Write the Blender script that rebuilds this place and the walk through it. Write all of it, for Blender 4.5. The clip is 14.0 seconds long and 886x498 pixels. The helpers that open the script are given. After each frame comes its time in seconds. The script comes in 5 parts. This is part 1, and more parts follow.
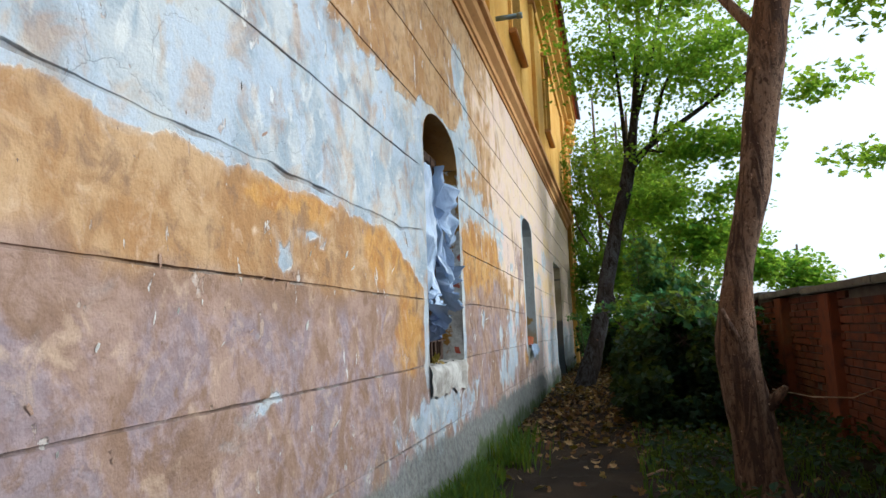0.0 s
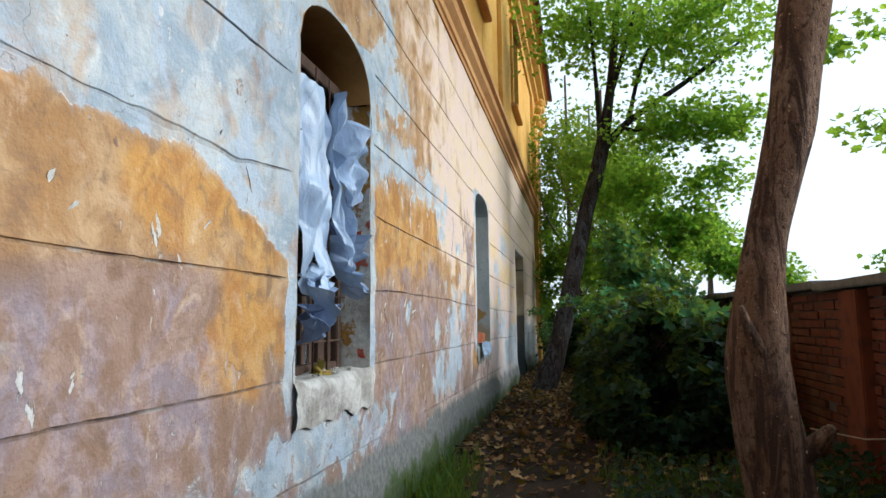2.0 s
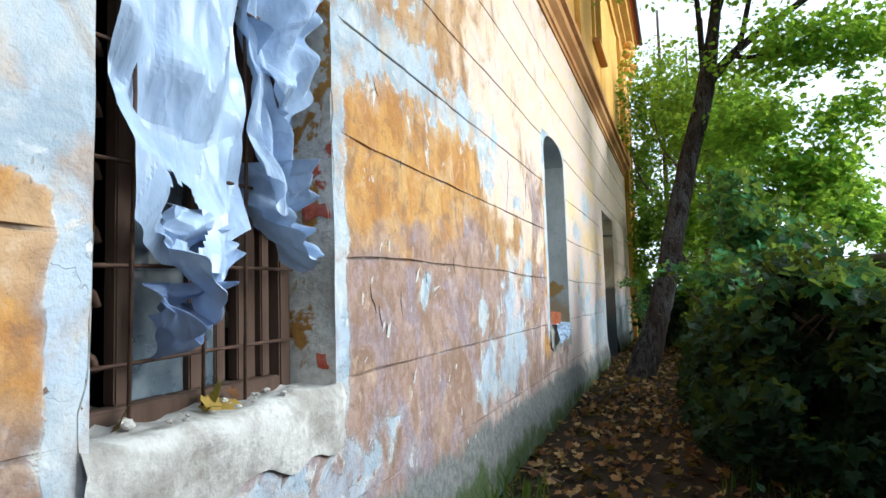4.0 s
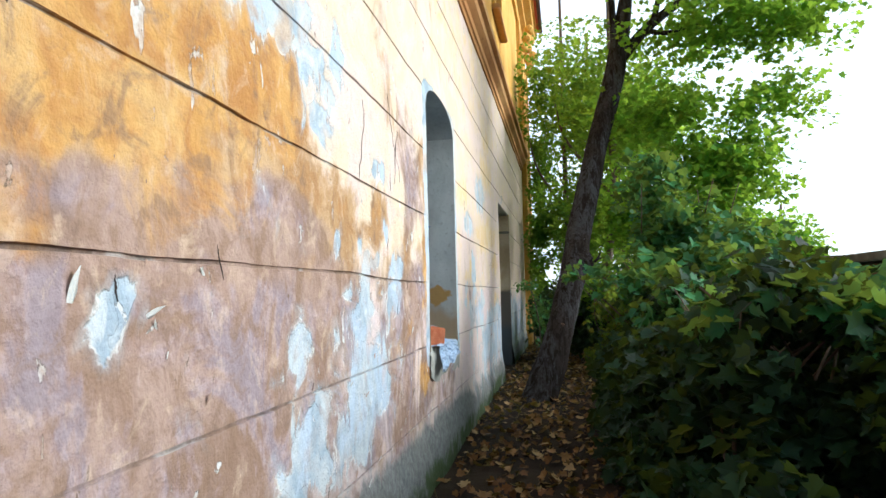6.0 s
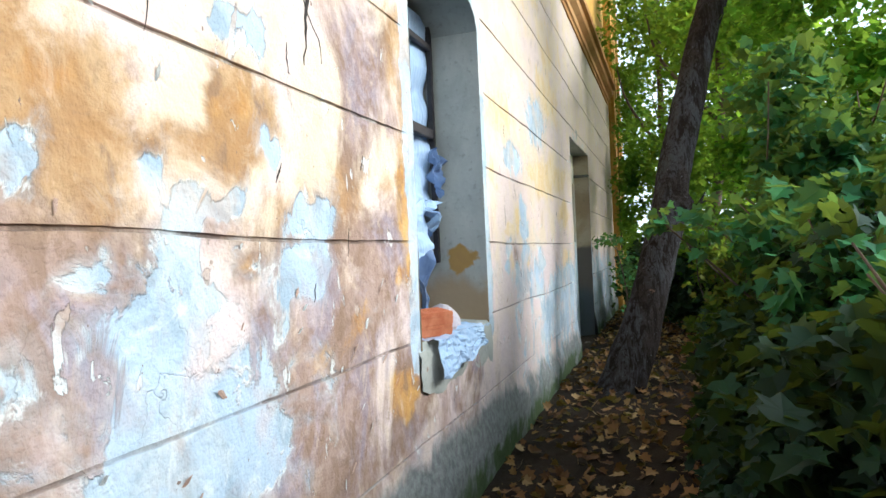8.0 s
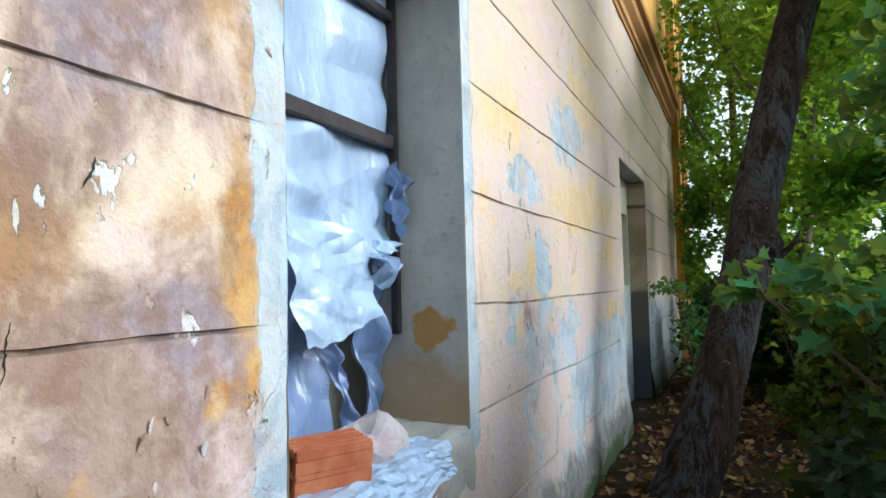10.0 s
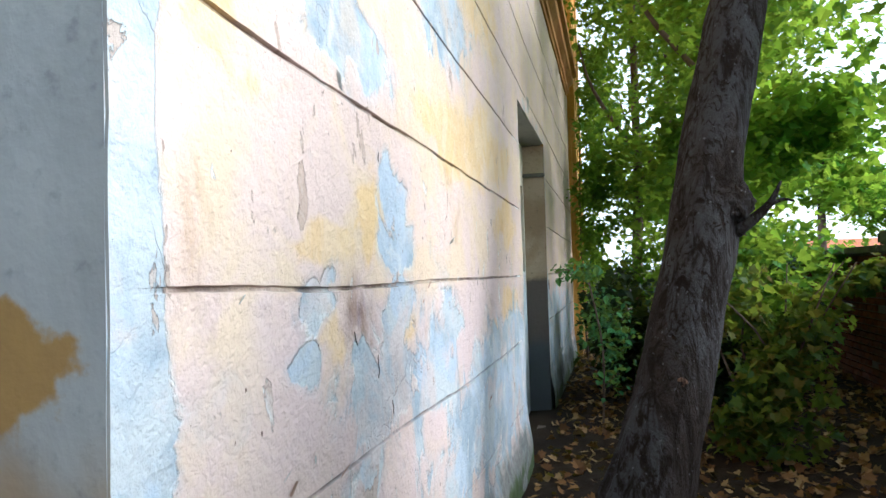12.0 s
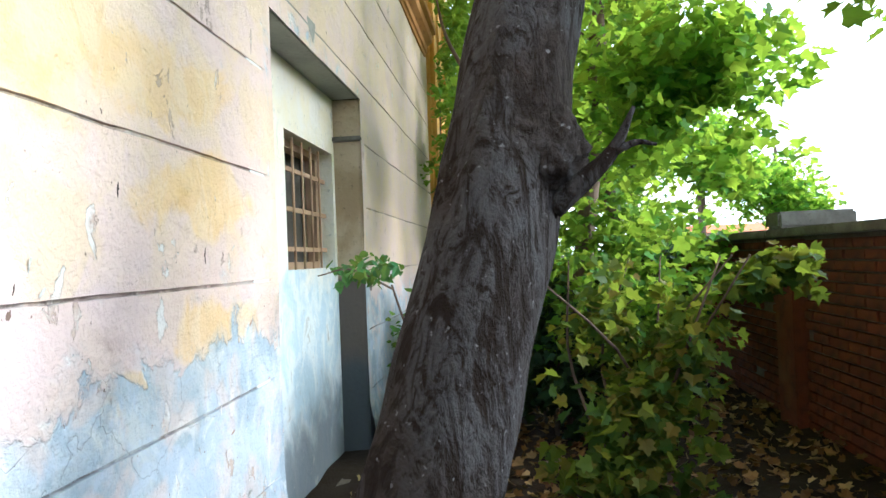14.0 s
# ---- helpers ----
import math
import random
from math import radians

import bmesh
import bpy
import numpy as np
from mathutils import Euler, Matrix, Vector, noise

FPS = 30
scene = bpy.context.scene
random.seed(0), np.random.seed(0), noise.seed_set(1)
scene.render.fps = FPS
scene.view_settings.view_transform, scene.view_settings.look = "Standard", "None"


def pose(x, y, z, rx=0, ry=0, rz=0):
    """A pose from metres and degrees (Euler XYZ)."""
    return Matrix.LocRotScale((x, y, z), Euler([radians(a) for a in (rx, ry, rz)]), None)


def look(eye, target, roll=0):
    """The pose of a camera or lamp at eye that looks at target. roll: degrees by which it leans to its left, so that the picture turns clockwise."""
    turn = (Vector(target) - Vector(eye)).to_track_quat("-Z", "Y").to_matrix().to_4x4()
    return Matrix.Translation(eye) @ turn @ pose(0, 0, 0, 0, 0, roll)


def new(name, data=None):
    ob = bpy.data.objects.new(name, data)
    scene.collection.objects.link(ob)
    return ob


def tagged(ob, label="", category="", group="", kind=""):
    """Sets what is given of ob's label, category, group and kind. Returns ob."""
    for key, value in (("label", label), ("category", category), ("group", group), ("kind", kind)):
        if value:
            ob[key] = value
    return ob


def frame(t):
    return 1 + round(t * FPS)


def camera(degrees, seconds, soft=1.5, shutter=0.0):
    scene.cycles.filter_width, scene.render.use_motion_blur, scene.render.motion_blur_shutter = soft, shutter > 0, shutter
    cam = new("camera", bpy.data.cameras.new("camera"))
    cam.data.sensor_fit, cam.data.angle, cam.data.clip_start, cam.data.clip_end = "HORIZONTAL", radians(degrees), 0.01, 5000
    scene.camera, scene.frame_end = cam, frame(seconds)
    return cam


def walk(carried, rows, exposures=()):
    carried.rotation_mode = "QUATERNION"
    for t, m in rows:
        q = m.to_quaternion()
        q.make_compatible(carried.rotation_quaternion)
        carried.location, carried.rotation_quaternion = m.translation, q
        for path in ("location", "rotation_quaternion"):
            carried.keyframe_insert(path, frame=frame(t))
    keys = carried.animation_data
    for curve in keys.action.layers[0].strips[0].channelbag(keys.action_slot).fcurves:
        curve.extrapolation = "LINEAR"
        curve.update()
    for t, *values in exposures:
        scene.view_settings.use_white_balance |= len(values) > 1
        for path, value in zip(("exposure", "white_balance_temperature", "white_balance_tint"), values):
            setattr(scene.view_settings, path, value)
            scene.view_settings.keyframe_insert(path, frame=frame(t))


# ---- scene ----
cam = camera(69.4, 14.0)
PATH = [
    (0.0, (0.030, 0.354, 1.252), (-0.472, 2.273, 1.509), -2.1),
    (0.5, (-0.022, 0.741, 1.287), (-0.483, 2.662, 1.598), -2.5),
    (1.0, (0.013, 1.149, 1.278), (-0.409, 3.081, 1.576), -2.0),
    (1.5, (0.039, 1.579, 1.252), (-0.397, 3.520, 1.464), -1.2),
    (2.0, (0.043, 2.001, 1.278), (-0.371, 3.944, 1.506), -0.6),
    (2.2, (0.064, 2.190, 1.256), (-0.359, 4.130, 1.497), -0.6),
    (4.3, (-0.086, 4.013, 1.351), (-0.783, 5.882, 1.492), -1.8),
    (4.5, (-0.142, 4.207, 1.381), (-0.759, 6.104, 1.523), -1.6),
    (5.0, (-0.206, 4.624, 1.377), (-0.585, 6.582, 1.527), -1.5),
    (5.5, (-0.219, 5.114, 1.398), (-0.609, 7.070, 1.549), -1.4),
    (6.0, (-0.271, 5.548, 1.398), (-0.644, 7.508, 1.537), -1.3),
    (6.5, (-0.215, 6.034, 1.381), (-0.675, 7.978, 1.482), -1.1),
    (7.0, (-0.172, 6.473, 1.394), (-0.776, 8.378, 1.493), -0.9),
    (7.5, (-0.198, 6.959, 1.398), (-0.846, 8.850, 1.445), -1.9),
    (8.0, (-0.155, 7.402, 1.424), (-0.822, 9.288, 1.436), -2.5),
    (8.2, (-0.129, 7.573, 1.450), (-0.839, 9.442, 1.462), -3.1),
    (10.3, (-0.267, 9.079, 1.575), (-1.104, 10.892, 1.690), -1.3),
    (10.5, (-0.301, 9.229, 1.562), (-1.036, 11.087, 1.657), -1.8),
    (11.0, (-0.387, 9.698, 1.523), (-1.098, 11.565, 1.607), -1.8),
    (11.5, (-0.550, 10.209, 1.514), (-1.192, 12.101, 1.597), -1.8),
    (12.0, (-0.611, 10.635, 1.493), (-1.122, 12.567, 1.573), -1.6),
    (12.5, (-0.563, 11.074, 1.519), (-0.985, 13.028, 1.583), -1.7),
    (13.0, (-0.507, 11.491, 1.532), (-0.821, 13.466, 1.578), -1.8),
    (13.5, (-0.318, 11.955, 1.519), (-0.522, 13.944, 1.553), -2.2),
    (14.0, (-0.125, 12.394, 1.540), (-0.341, 14.382, 1.568), -2.2),
]
walk(cam, [(t, look(eye, target, roll)) for t, eye, target, roll in PATH],
     exposures=[(0.0, 0.85, 5700, 5), (2.0, 0.9, 5700, 5), (4.5, 1.4, 5550, 3), (6.5, 1.4, 5650, 4), (8.0, 1.6, 5550, 3),
                (10.5, 1.2, 5450, 4), (11.2, 1.45, 5350, 3), (12.5, 1.75, 5500, 9), (13.5, 1.95, 5500, 8), (14.0, 2.4, 5450, 6)])

# ---- daylight: hazy sky, soft sun from beyond the boundary wall ----
SUN_EL, SUN_AZ = radians(27), radians(80)          # azimuth from +y towards +x
world = bpy.data.worlds.new("sky")
scene.world = world
world.use_nodes = True
wn = world.node_tree.nodes
sky = wn.new("ShaderNodeTexSky")
sky.sky_type, sky.sun_disc = "NISHITA", False
sky.sun_elevation, sky.sun_rotation = SUN_EL, SUN_AZ
sky.air_density, sky.dust_density = 1.0, 4.0
wn["Background"].inputs["Strength"].default_value = 0.1
veil = wn.new("ShaderNodeMix")                      # thin bright haze over the whole sky
veil.data_type = "RGBA"
veil.inputs[0].default_value, veil.inputs[7].default_value = 0.6, (8.6, 8.9, 9.2, 1)
world.node_tree.links.new(sky.outputs[0], veil.inputs[6])
world.node_tree.links.new(veil.outputs[2], wn["Background"].inputs["Color"])
sun_lamp = new("sun", bpy.data.lights.new("sun", "SUN"))
sun_lamp.data.energy, sun_lamp.data.angle, sun_lamp.data.color = 1.2, radians(28), (1.0, 0.97, 0.92)
sun_way = Vector((math.sin(SUN_AZ) * math.cos(SUN_EL), math.cos(SUN_AZ) * math.cos(SUN_EL), math.sin(SUN_EL)))
sun_lamp.matrix_world = look(sun_way * 50, (0, 0, 0))


# ---- materials ----
class Mat:
    """A small helper to write node materials briefly."""

    def __init__(self, name, rough=0.8, metal=0.0):
        self.m = bpy.data.materials.new(name)
        self.m.use_nodes = True
        self.t = self.m.node_tree
        self.b = self.t.nodes["Principled BSDF"]
        self.b.inputs["Roughness"].default_value = rough
        self.b.inputs["Metallic"].default_value = metal
        if rough > 0.7:
            self.b.inputs["Specular IOR Level"].default_value = 0.15

    def node(self, kind, **sets):
        n = self.t.nodes.new(kind)
        for k, v in sets.items():
            setattr(n, k, v)
        return n

    def put(self, socket, v):
        if hasattr(v, "is_output"):
            self.t.links.new(v, socket)
        elif isinstance(v, tuple) and len(v) == 3 and socket.type == "RGBA":
            socket.default_value = (*v, 1)
        else:
            socket.default_value = v

    def coord(self, scale=(1, 1, 1), which="Object"):
        c, p = self.node("ShaderNodeTexCoord"), self.node("ShaderNodeMapping")
        p.inputs["Scale"].default_value = scale
        self.t.links.new(c.outputs[which], p.inputs["Vector"])
        return p.outputs[0]

    def noise(self, scale, detail=5, rough=0.55, stretch=(1, 1, 1), warp=0.0):
        n = self.node("ShaderNodeTexNoise")
        n.inputs["Scale"].default_value, n.inputs["Detail"].default_value = scale, detail
        n.inputs["Roughness"].default_value, n.inputs["Distortion"].default_value = rough, warp
        self.t.links.new(self.coord(stretch), n.inputs["Vector"])
        return n.outputs["Fac"]

    def cracks(self, scale, width, warp=0.12):
        """1 along thin wandering lines, 0 elsewhere."""
        v = self.node("ShaderNodeTexVoronoi", feature="DISTANCE_TO_EDGE")
        v.inputs["Scale"].default_value = scale
        n = self.node("ShaderNodeTexNoise")
        n.inputs["Scale"].default_value, n.inputs["Detail"].default_value = 6, 4
        c = self.coord()
        self.t.links.new(c, n.inputs["Vector"])
        mixv = self.node("ShaderNodeVectorMath", operation="MULTIPLY_ADD")
        self.t.links.new(n.outputs["Color"], mixv.inputs[0])
        mixv.inputs[1].default_value = (warp, warp, warp)
        self.t.links.new(c, mixv.inputs[2])
        self.t.links.new(mixv.outputs[0], v.inputs["Vector"])
        return self.step(v.outputs["Distance"], width, 0.0)

    def step(self, v, lo, hi, a=0.0, b=1.0):
        n = self.node("ShaderNodeMapRange", interpolation_type="SMOOTHSTEP")
        if hi < lo:
            lo, hi, a, b = hi, lo, b, a
        for k, x in zip(("From Min", "From Max", "To Min", "To Max"), (lo, hi, a, b)):
            n.inputs[k].default_value = x
        self.put(n.inputs["Value"], v)
        return n.outputs[0]

    def math(self, op, a, b=0.0, c=0.0):
        n = self.node("ShaderNodeMath", operation=op)
        for s, v in zip(n.inputs, (a, b, c)):
            self.put(s, v)
        return n.outputs[0]

    def attr(self, name):
        return self.node("ShaderNodeAttribute", attribute_name=name).outputs["Fac"]

    def mix(self, f, a, b, blend="MIX"):
        n = self.node("ShaderNodeMix", data_type="RGBA", blend_type=blend)
        self.put(n.inputs[0], f), self.put(n.inputs[6], a), self.put(n.inputs[7], b)
        return n.outputs[2]

    def color(self, v):
        self.put(self.b.inputs["Base Color"], v)
        return self

    def bump(self, h, strength=0.5, dist=0.01):
        n = self.node("ShaderNodeBump")
        n.inputs["Strength"].default_value, n.inputs["Distance"].default_value = strength, dist
        self.put(n.inputs["Height"], h)
        self.t.links.new(n.outputs[0], self.b.inputs["Normal"])
        return self


def plaster_wall():
    """Flaking lime paint over old render: ochre, gold, tan, rose and bare blue-white patches, mossy foot darkened by
    dampness and painted shade.
    """
    k = Mat("flaking_plaster", 0.9)
    big, mid, fine = k.noise(0.9, 6, 0.6, (1, 1, 1), 0.5), k.noise(3.6, 8, 0.62, (1, 1, 1), 0.5), k.noise(24, 6, 0.65)
    cloudy, blotch = k.noise(5.5, 7, 0.6, (1, 1, 0.8), 1.0), k.noise(2.4, 8, 0.62, (1, 1.1, 0.85), 1.0)

    def field(name, amount, scale, stretch=(1, 1, 1)):
        return k.math("ADD", k.attr(name), k.math("MULTIPLY", k.math("SUBTRACT", k.noise(scale, 8, 0.62, stretch, 0.7), 0.5), amount))

    ochre = k.mix(k.step(mid, 0.38, 0.6), (0.38, 0.215, 0.095), (0.50, 0.335, 0.185))
    ochre = k.mix(k.step(cloudy, 0.52, 0.66, 0, 0.7), ochre, (0.33, 0.19, 0.09))
    tan = k.mix(k.step(mid, 0.40, 0.6), (0.27, 0.175, 0.125), (0.38, 0.265, 0.215))
    tan = k.mix(k.step(cloudy, 0.54, 0.68, 0, 0.7), tan, (0.20, 0.13, 0.095))
    rosy = k.mix(k.step(fine, 0.4, 0.6), (0.29, 0.205, 0.195), (0.42, 0.32, 0.315))
    rosy = k.mix(k.step(blotch, 0.50, 0.60, 0, 0.7), rosy, (0.26, 0.215, 0.24))
    tone = k.math("ADD", k.attr("rose"), k.math("MULTIPLY", k.math("SUBTRACT", big, 0.5), 1.6))
    paint = k.mix(k.step(tone, 0.25, 0.50), ochre, tan)
    paint = k.mix(k.math("MULTIPLY", k.step(blotch, 0.44, 0.56), k.step(tone, 0.45, 0.85)), paint, rosy)
    golden = k.mix(k.step(cloudy, 0.38, 0.62), (0.56, 0.31, 0.09), (0.42, 0.20, 0.06))
    golden = k.mix(k.step(mid, 0.5, 0.66, 0, 0.6), golden, (0.62, 0.42, 0.18))
    gold_s = k.step(field("gold", 1.8, 3.3), 0.36, 0.70)
    paint = k.mix(k.math("MULTIPLY", gold_s, 0.85), paint, golden)
    wash = k.noise(8.5, 7, 0.65, (1, 1, 0.85), 0.6)
    paint = k.mix(k.step(wash, 0.50, 0.66, 0, 0.7), paint, (0.23, 0.145, 0.095))
    paint = k.mix(k.step(wash, 0.46, 0.30, 0, 0.5), paint, (0.62, 0.47, 0.34))
    pale = field("pale", 1.5, 1.9, (1, 1.15, 0.9))
    cream = k.mix(k.step(mid, 0.4, 0.6), (0.74, 0.60, 0.45), (0.72, 0.58, 0.53))
    cream = k.mix(k.math("MULTIPLY", k.step(tone, 0.5, 0.9), 0.6), cream, (0.66, 0.54, 0.54))
    cream = k.mix(k.math("MULTIPLY", gold_s, 0.7), cream, k.mix(k.step(cloudy, 0.4, 0.6), (0.74, 0.53, 0.24), (0.78, 0.62, 0.38)))
    paint = k.mix(k.step(pale, 0.32, 0.62, 0, 0.9), paint, cream)
    bare_col = k.mix(k.step(mid, 0.4, 0.6), (0.33, 0.40, 0.47), (0.52, 0.56, 0.58))
    bare_col = k.mix(k.step(blotch, 0.48, 0.58, 0, 0.75), bare_col, (0.46, 0.545, 0.645))
    bare_col = k.mix(k.step(cloudy, 0.56, 0.68, 0, 0.7), bare_col, (0.66, 0.68, 0.67))
    bare_col = k.mix(k.step(fine, 0.58, 0.75, 0, 0.7), bare_col, (0.38, 0.41, 0.44))
    bare_f = field("bare", 1.75, 4.2, (1, 1.0, 0.8))
    bare_s = k.math("ADD", k.step(bare_f, 0.22, 0.50, 0, 0.35), k.step(bare_f, 0.43, 0.515, 0, 0.65))
    worn = k.step(k.noise(4.6, 7, 0.6, (1, 1.05, 0.9), 0.6), 0.34, 0.52, 0.45, 1.0)
    col = k.mix(k.math("MULTIPLY", bare_s, worn), paint, bare_col)
    rim = k.math("MULTIPLY", k.step(bare_f, 0.40, 0.45), k.step(bare_f, 0.52, 0.47))
    col = k.mix(k.math("MULTIPLY", rim, k.step(k.noise(9, 4), 0.48, 0.62, 0, 0.6)), col, (0.76, 0.75, 0.71))
    chips = k.step(k.noise(8.5, 7, 0.6, (1, 1.2, 0.6), 0.4), 0.645, 0.66)
    col = k.mix(k.math("MULTIPLY", chips, 0.75), col, k.mix(k.step(mid, 0.42, 0.55), (0.72, 0.73, 0.72), (0.46, 0.35, 0.28)))
    lime = k.math("MULTIPLY", k.step(k.attr("joint"), 0.02, 0.25), k.step(k.noise(6, 6), 0.52, 0.62, 0, 0.5))
    col = k.mix(lime, col, (0.66, 0.65, 0.62))
    specks = k.step(k.noise(34, 4, 0.6, (1, 1, 0.6)), 0.70, 0.73)
    col = k.mix(specks, col, (0.20, 0.14, 0.11))
    grime = k.step(k.noise(1.3, 8, 0.7, (1, 1, 1), 0.6), 0.55, 0.8, 0, 0.35)
    col = k.mix(grime, col, (0.27, 0.20, 0.16))
    # grey foot: dampness plus the shade along the wall base, put into the colour
    foot = field("damp_shade", 1.0, 3.6)
    col = k.mix(k.step(foot, 0.4, 0.75, 0, 0.9), col, k.mix(k.step(fine, 0.35, 0.65), (0.13, 0.14, 0.14), (0.22, 0.24, 0.23)))
    moss = field("moss", 1.9, 3.0)
    col = k.mix(k.step(moss, 0.55, 0.9, 0, 0.85), col, k.mix(fine, (0.03, 0.06, 0.015), (0.09, 0.13, 0.035)))
    hair = k.math("MULTIPLY", k.cracks(2.4, 0.010, 0.35), k.step(k.noise(1.1, 3), 0.50, 0.56))
    crack = k.math("MULTIPLY", hair, k.math("ADD", 0.03, k.math("MULTIPLY", bare_s, 0.10)))
    col = k.mix(k.math("MAXIMUM", crack, k.math("MULTIPLY", k.attr("joint"), k.step(k.noise(22, 5, 0.65), 0.30, 0.55, 0.35, 0.95))), col, (0.11, 0.085, 0.07))
    relief = k.math("ADD", k.math("MULTIPLY", bare_s, -0.35), k.math("MULTIPLY", chips, -0.3))
    relief = k.math("ADD", relief, k.math("MULTIPLY", fine, 0.5))
    relief = k.math("ADD", relief, k.math("MULTIPLY", cloudy, 0.5))
    relief = k.math("ADD", relief, k.math("MULTIPLY", crack, -1.0))
    relief = k.math("ADD", relief, k.math("MULTIPLY", k.noise(80, 3), 0.2))
    return k.color(col).bump(relief, 0.95, 0.018).m


def stained(name, a, b, scale=4, rough=0.85, dark=None, grain=30, relief=0.006, metal=0.0, stretch=(1, 1, 1)):
    k = Mat(name, rough, metal)
    n, f = k.noise(scale, 7, 0.6, stretch, 0.2), k.noise(grain, 5, 0.6, stretch)
    col = k.mix(k.step(n, 0.35, 0.65), a, b)
    col = k.mix(k.step(f, 0.5, 0.8, 0, 0.6), col, dark or tuple(x * 0.5 for x in a))
    return k.color(col).bump(k.math("ADD", n, k.math("MULTIPLY", f, 0.6)), 0.6, relief).m


def bark(name, a, b, c):
    k = Mat(name, 0.9)
    ridges = k.noise(15, 7, 0.68, (1, 1, 0.16), 1.0)
    scales = k.noise(34, 6, 0.68, (1, 1, 0.55), 0.6)
    flakes = k.noise(3.0, 7, 0.6, (1, 1, 0.5), 0.5)
    col = k.mix(k.step(flakes, 0.4, 0.6), a, b)
    col = k.mix(k.step(ridges, 0.40, 0.56), c, col)
    col = k.mix(k.step(scales, 0.36, 0.50), c, col)
    col = k.mix(k.step(k.noise(46, 4), 0.66, 0.72, 0, 0.7), col, tuple(min(1, x * 3.0) for x in b))
    h = k.math("ADD", ridges, k.math("MULTIPLY", scales, 0.8))
    return k.color(col).bump(k.math("ADD", h, k.math("MULTIPLY", k.noise(90, 4), 0.3)), 1.0, 0.03).m


def leaf_mat(name, shades, through_light=0.35):
    """Leaves differ one by one; light passes through them."""
    k = Mat(name, 0.55)
    k.b.inputs["Specular IOR Level"].default_value = 0.12
    r = k.node("ShaderNodeNewGeometry").outputs["Random Per Island"]
    ramp = k.node("ShaderNodeValToRGB")
    el = ramp.color_ramp.elements
    while len(el) < len(shades):
        el.new(0.5)
    for i, s in enumerate(shades):
        el[i].position, el[i].color = i / (len(shades) - 1), (*s, 1)
    k.put(ramp.inputs[0], r)
    col = k.mix(k.step(k.noise(9, 4), 0.35, 0.7, 0, 0.4), ramp.outputs[0], tuple(x * 0.55 for x in shades[0]))
    k.color(col)
    tr = k.node("ShaderNodeBsdfTranslucent")
    k.put(tr.inputs["Color"], k.mix(0.5, col, (0.55, 0.65, 0.05)))
    mx = k.node("ShaderNodeMixShader")
    mx.inputs[0].default_value = through_light
    k.t.links.new(k.b.outputs[0], mx.inputs[1]), k.t.links.new(tr.outputs[0], mx.inputs[2])
    k.t.links.new(mx.outputs[0], k.t.nodes["Material Output"].inputs["Surface"])
    return k.m


def ground_mat():
    k = Mat("leafy_soil", 0.95)
    n, f = k.noise(1.3, 7, 0.6), k.noise(18, 6, 0.7)
    col = k.mix(k.step(n, 0.4, 0.62), (0.022, 0.016, 0.012), (0.042, 0.029, 0.019))
    col = k.mix(k.step(f, 0.5, 0.7), col, (0.035, 0.024, 0.016))
    return k.color(col).bump(k.math("ADD", f, k.noise(60, 4)), 0.9, 0.02).m


def brick_mat():
    k = Mat("old_brick", 0.92)
    r = k.node("ShaderNodeObjectInfo").outputs["Random"]
    g = k.node("ShaderNodeNewGeometry").outputs["Random Per Island"]
    t = k.math("FRACT", k.math("ADD", r, g))
    col = k.mix(t, (0.17, 0.05, 0.024), (0.11, 0.04, 0.024))
    col = k.mix(k.step(k.noise(7, 6), 0.45, 0.7, 0, 0.8), col, (0.055, 0.03, 0.022))
    col = k.mix(k.step(k.noise(1.6, 6), 0.55, 0.72, 0, 0.5), col, (0.20, 0.11, 0.06))
    return k.color(col).bump(k.noise(35, 5), 0.7, 0.008).m


def broken_jamb():
    """Hacked reveal: grey mortar with leftovers of ochre render and red brick."""
    k = Mat("broken_jamb", 0.95)
    n, f = k.noise(4.5, 7, 0.6, (1, 1, 0.8), 0.5), k.noise(26, 6, 0.65)
    col = k.mix(k.step(f, 0.4, 0.65), (0.60, 0.59, 0.54), (0.45, 0.44, 0.39))
    col = k.mix(k.step(n, 0.52, 0.56), col, k.mix(f, (0.42, 0.22, 0.05), (0.30, 0.16, 0.05)))
    col = k.mix(k.step(k.noise(3.1, 6, 0.6, (1, 1, 1.3), 0.3), 0.60, 0.63), col, (0.36, 0.09, 0.05))
    col = k.mix(k.step(k.noise(7, 5), 0.62, 0.66), col, (0.60, 0.60, 0.58))
    return k.color(col).bump(k.math("ADD", n, k.math("MULTIPLY", f, 0.5)), 1.0, 0.02).m


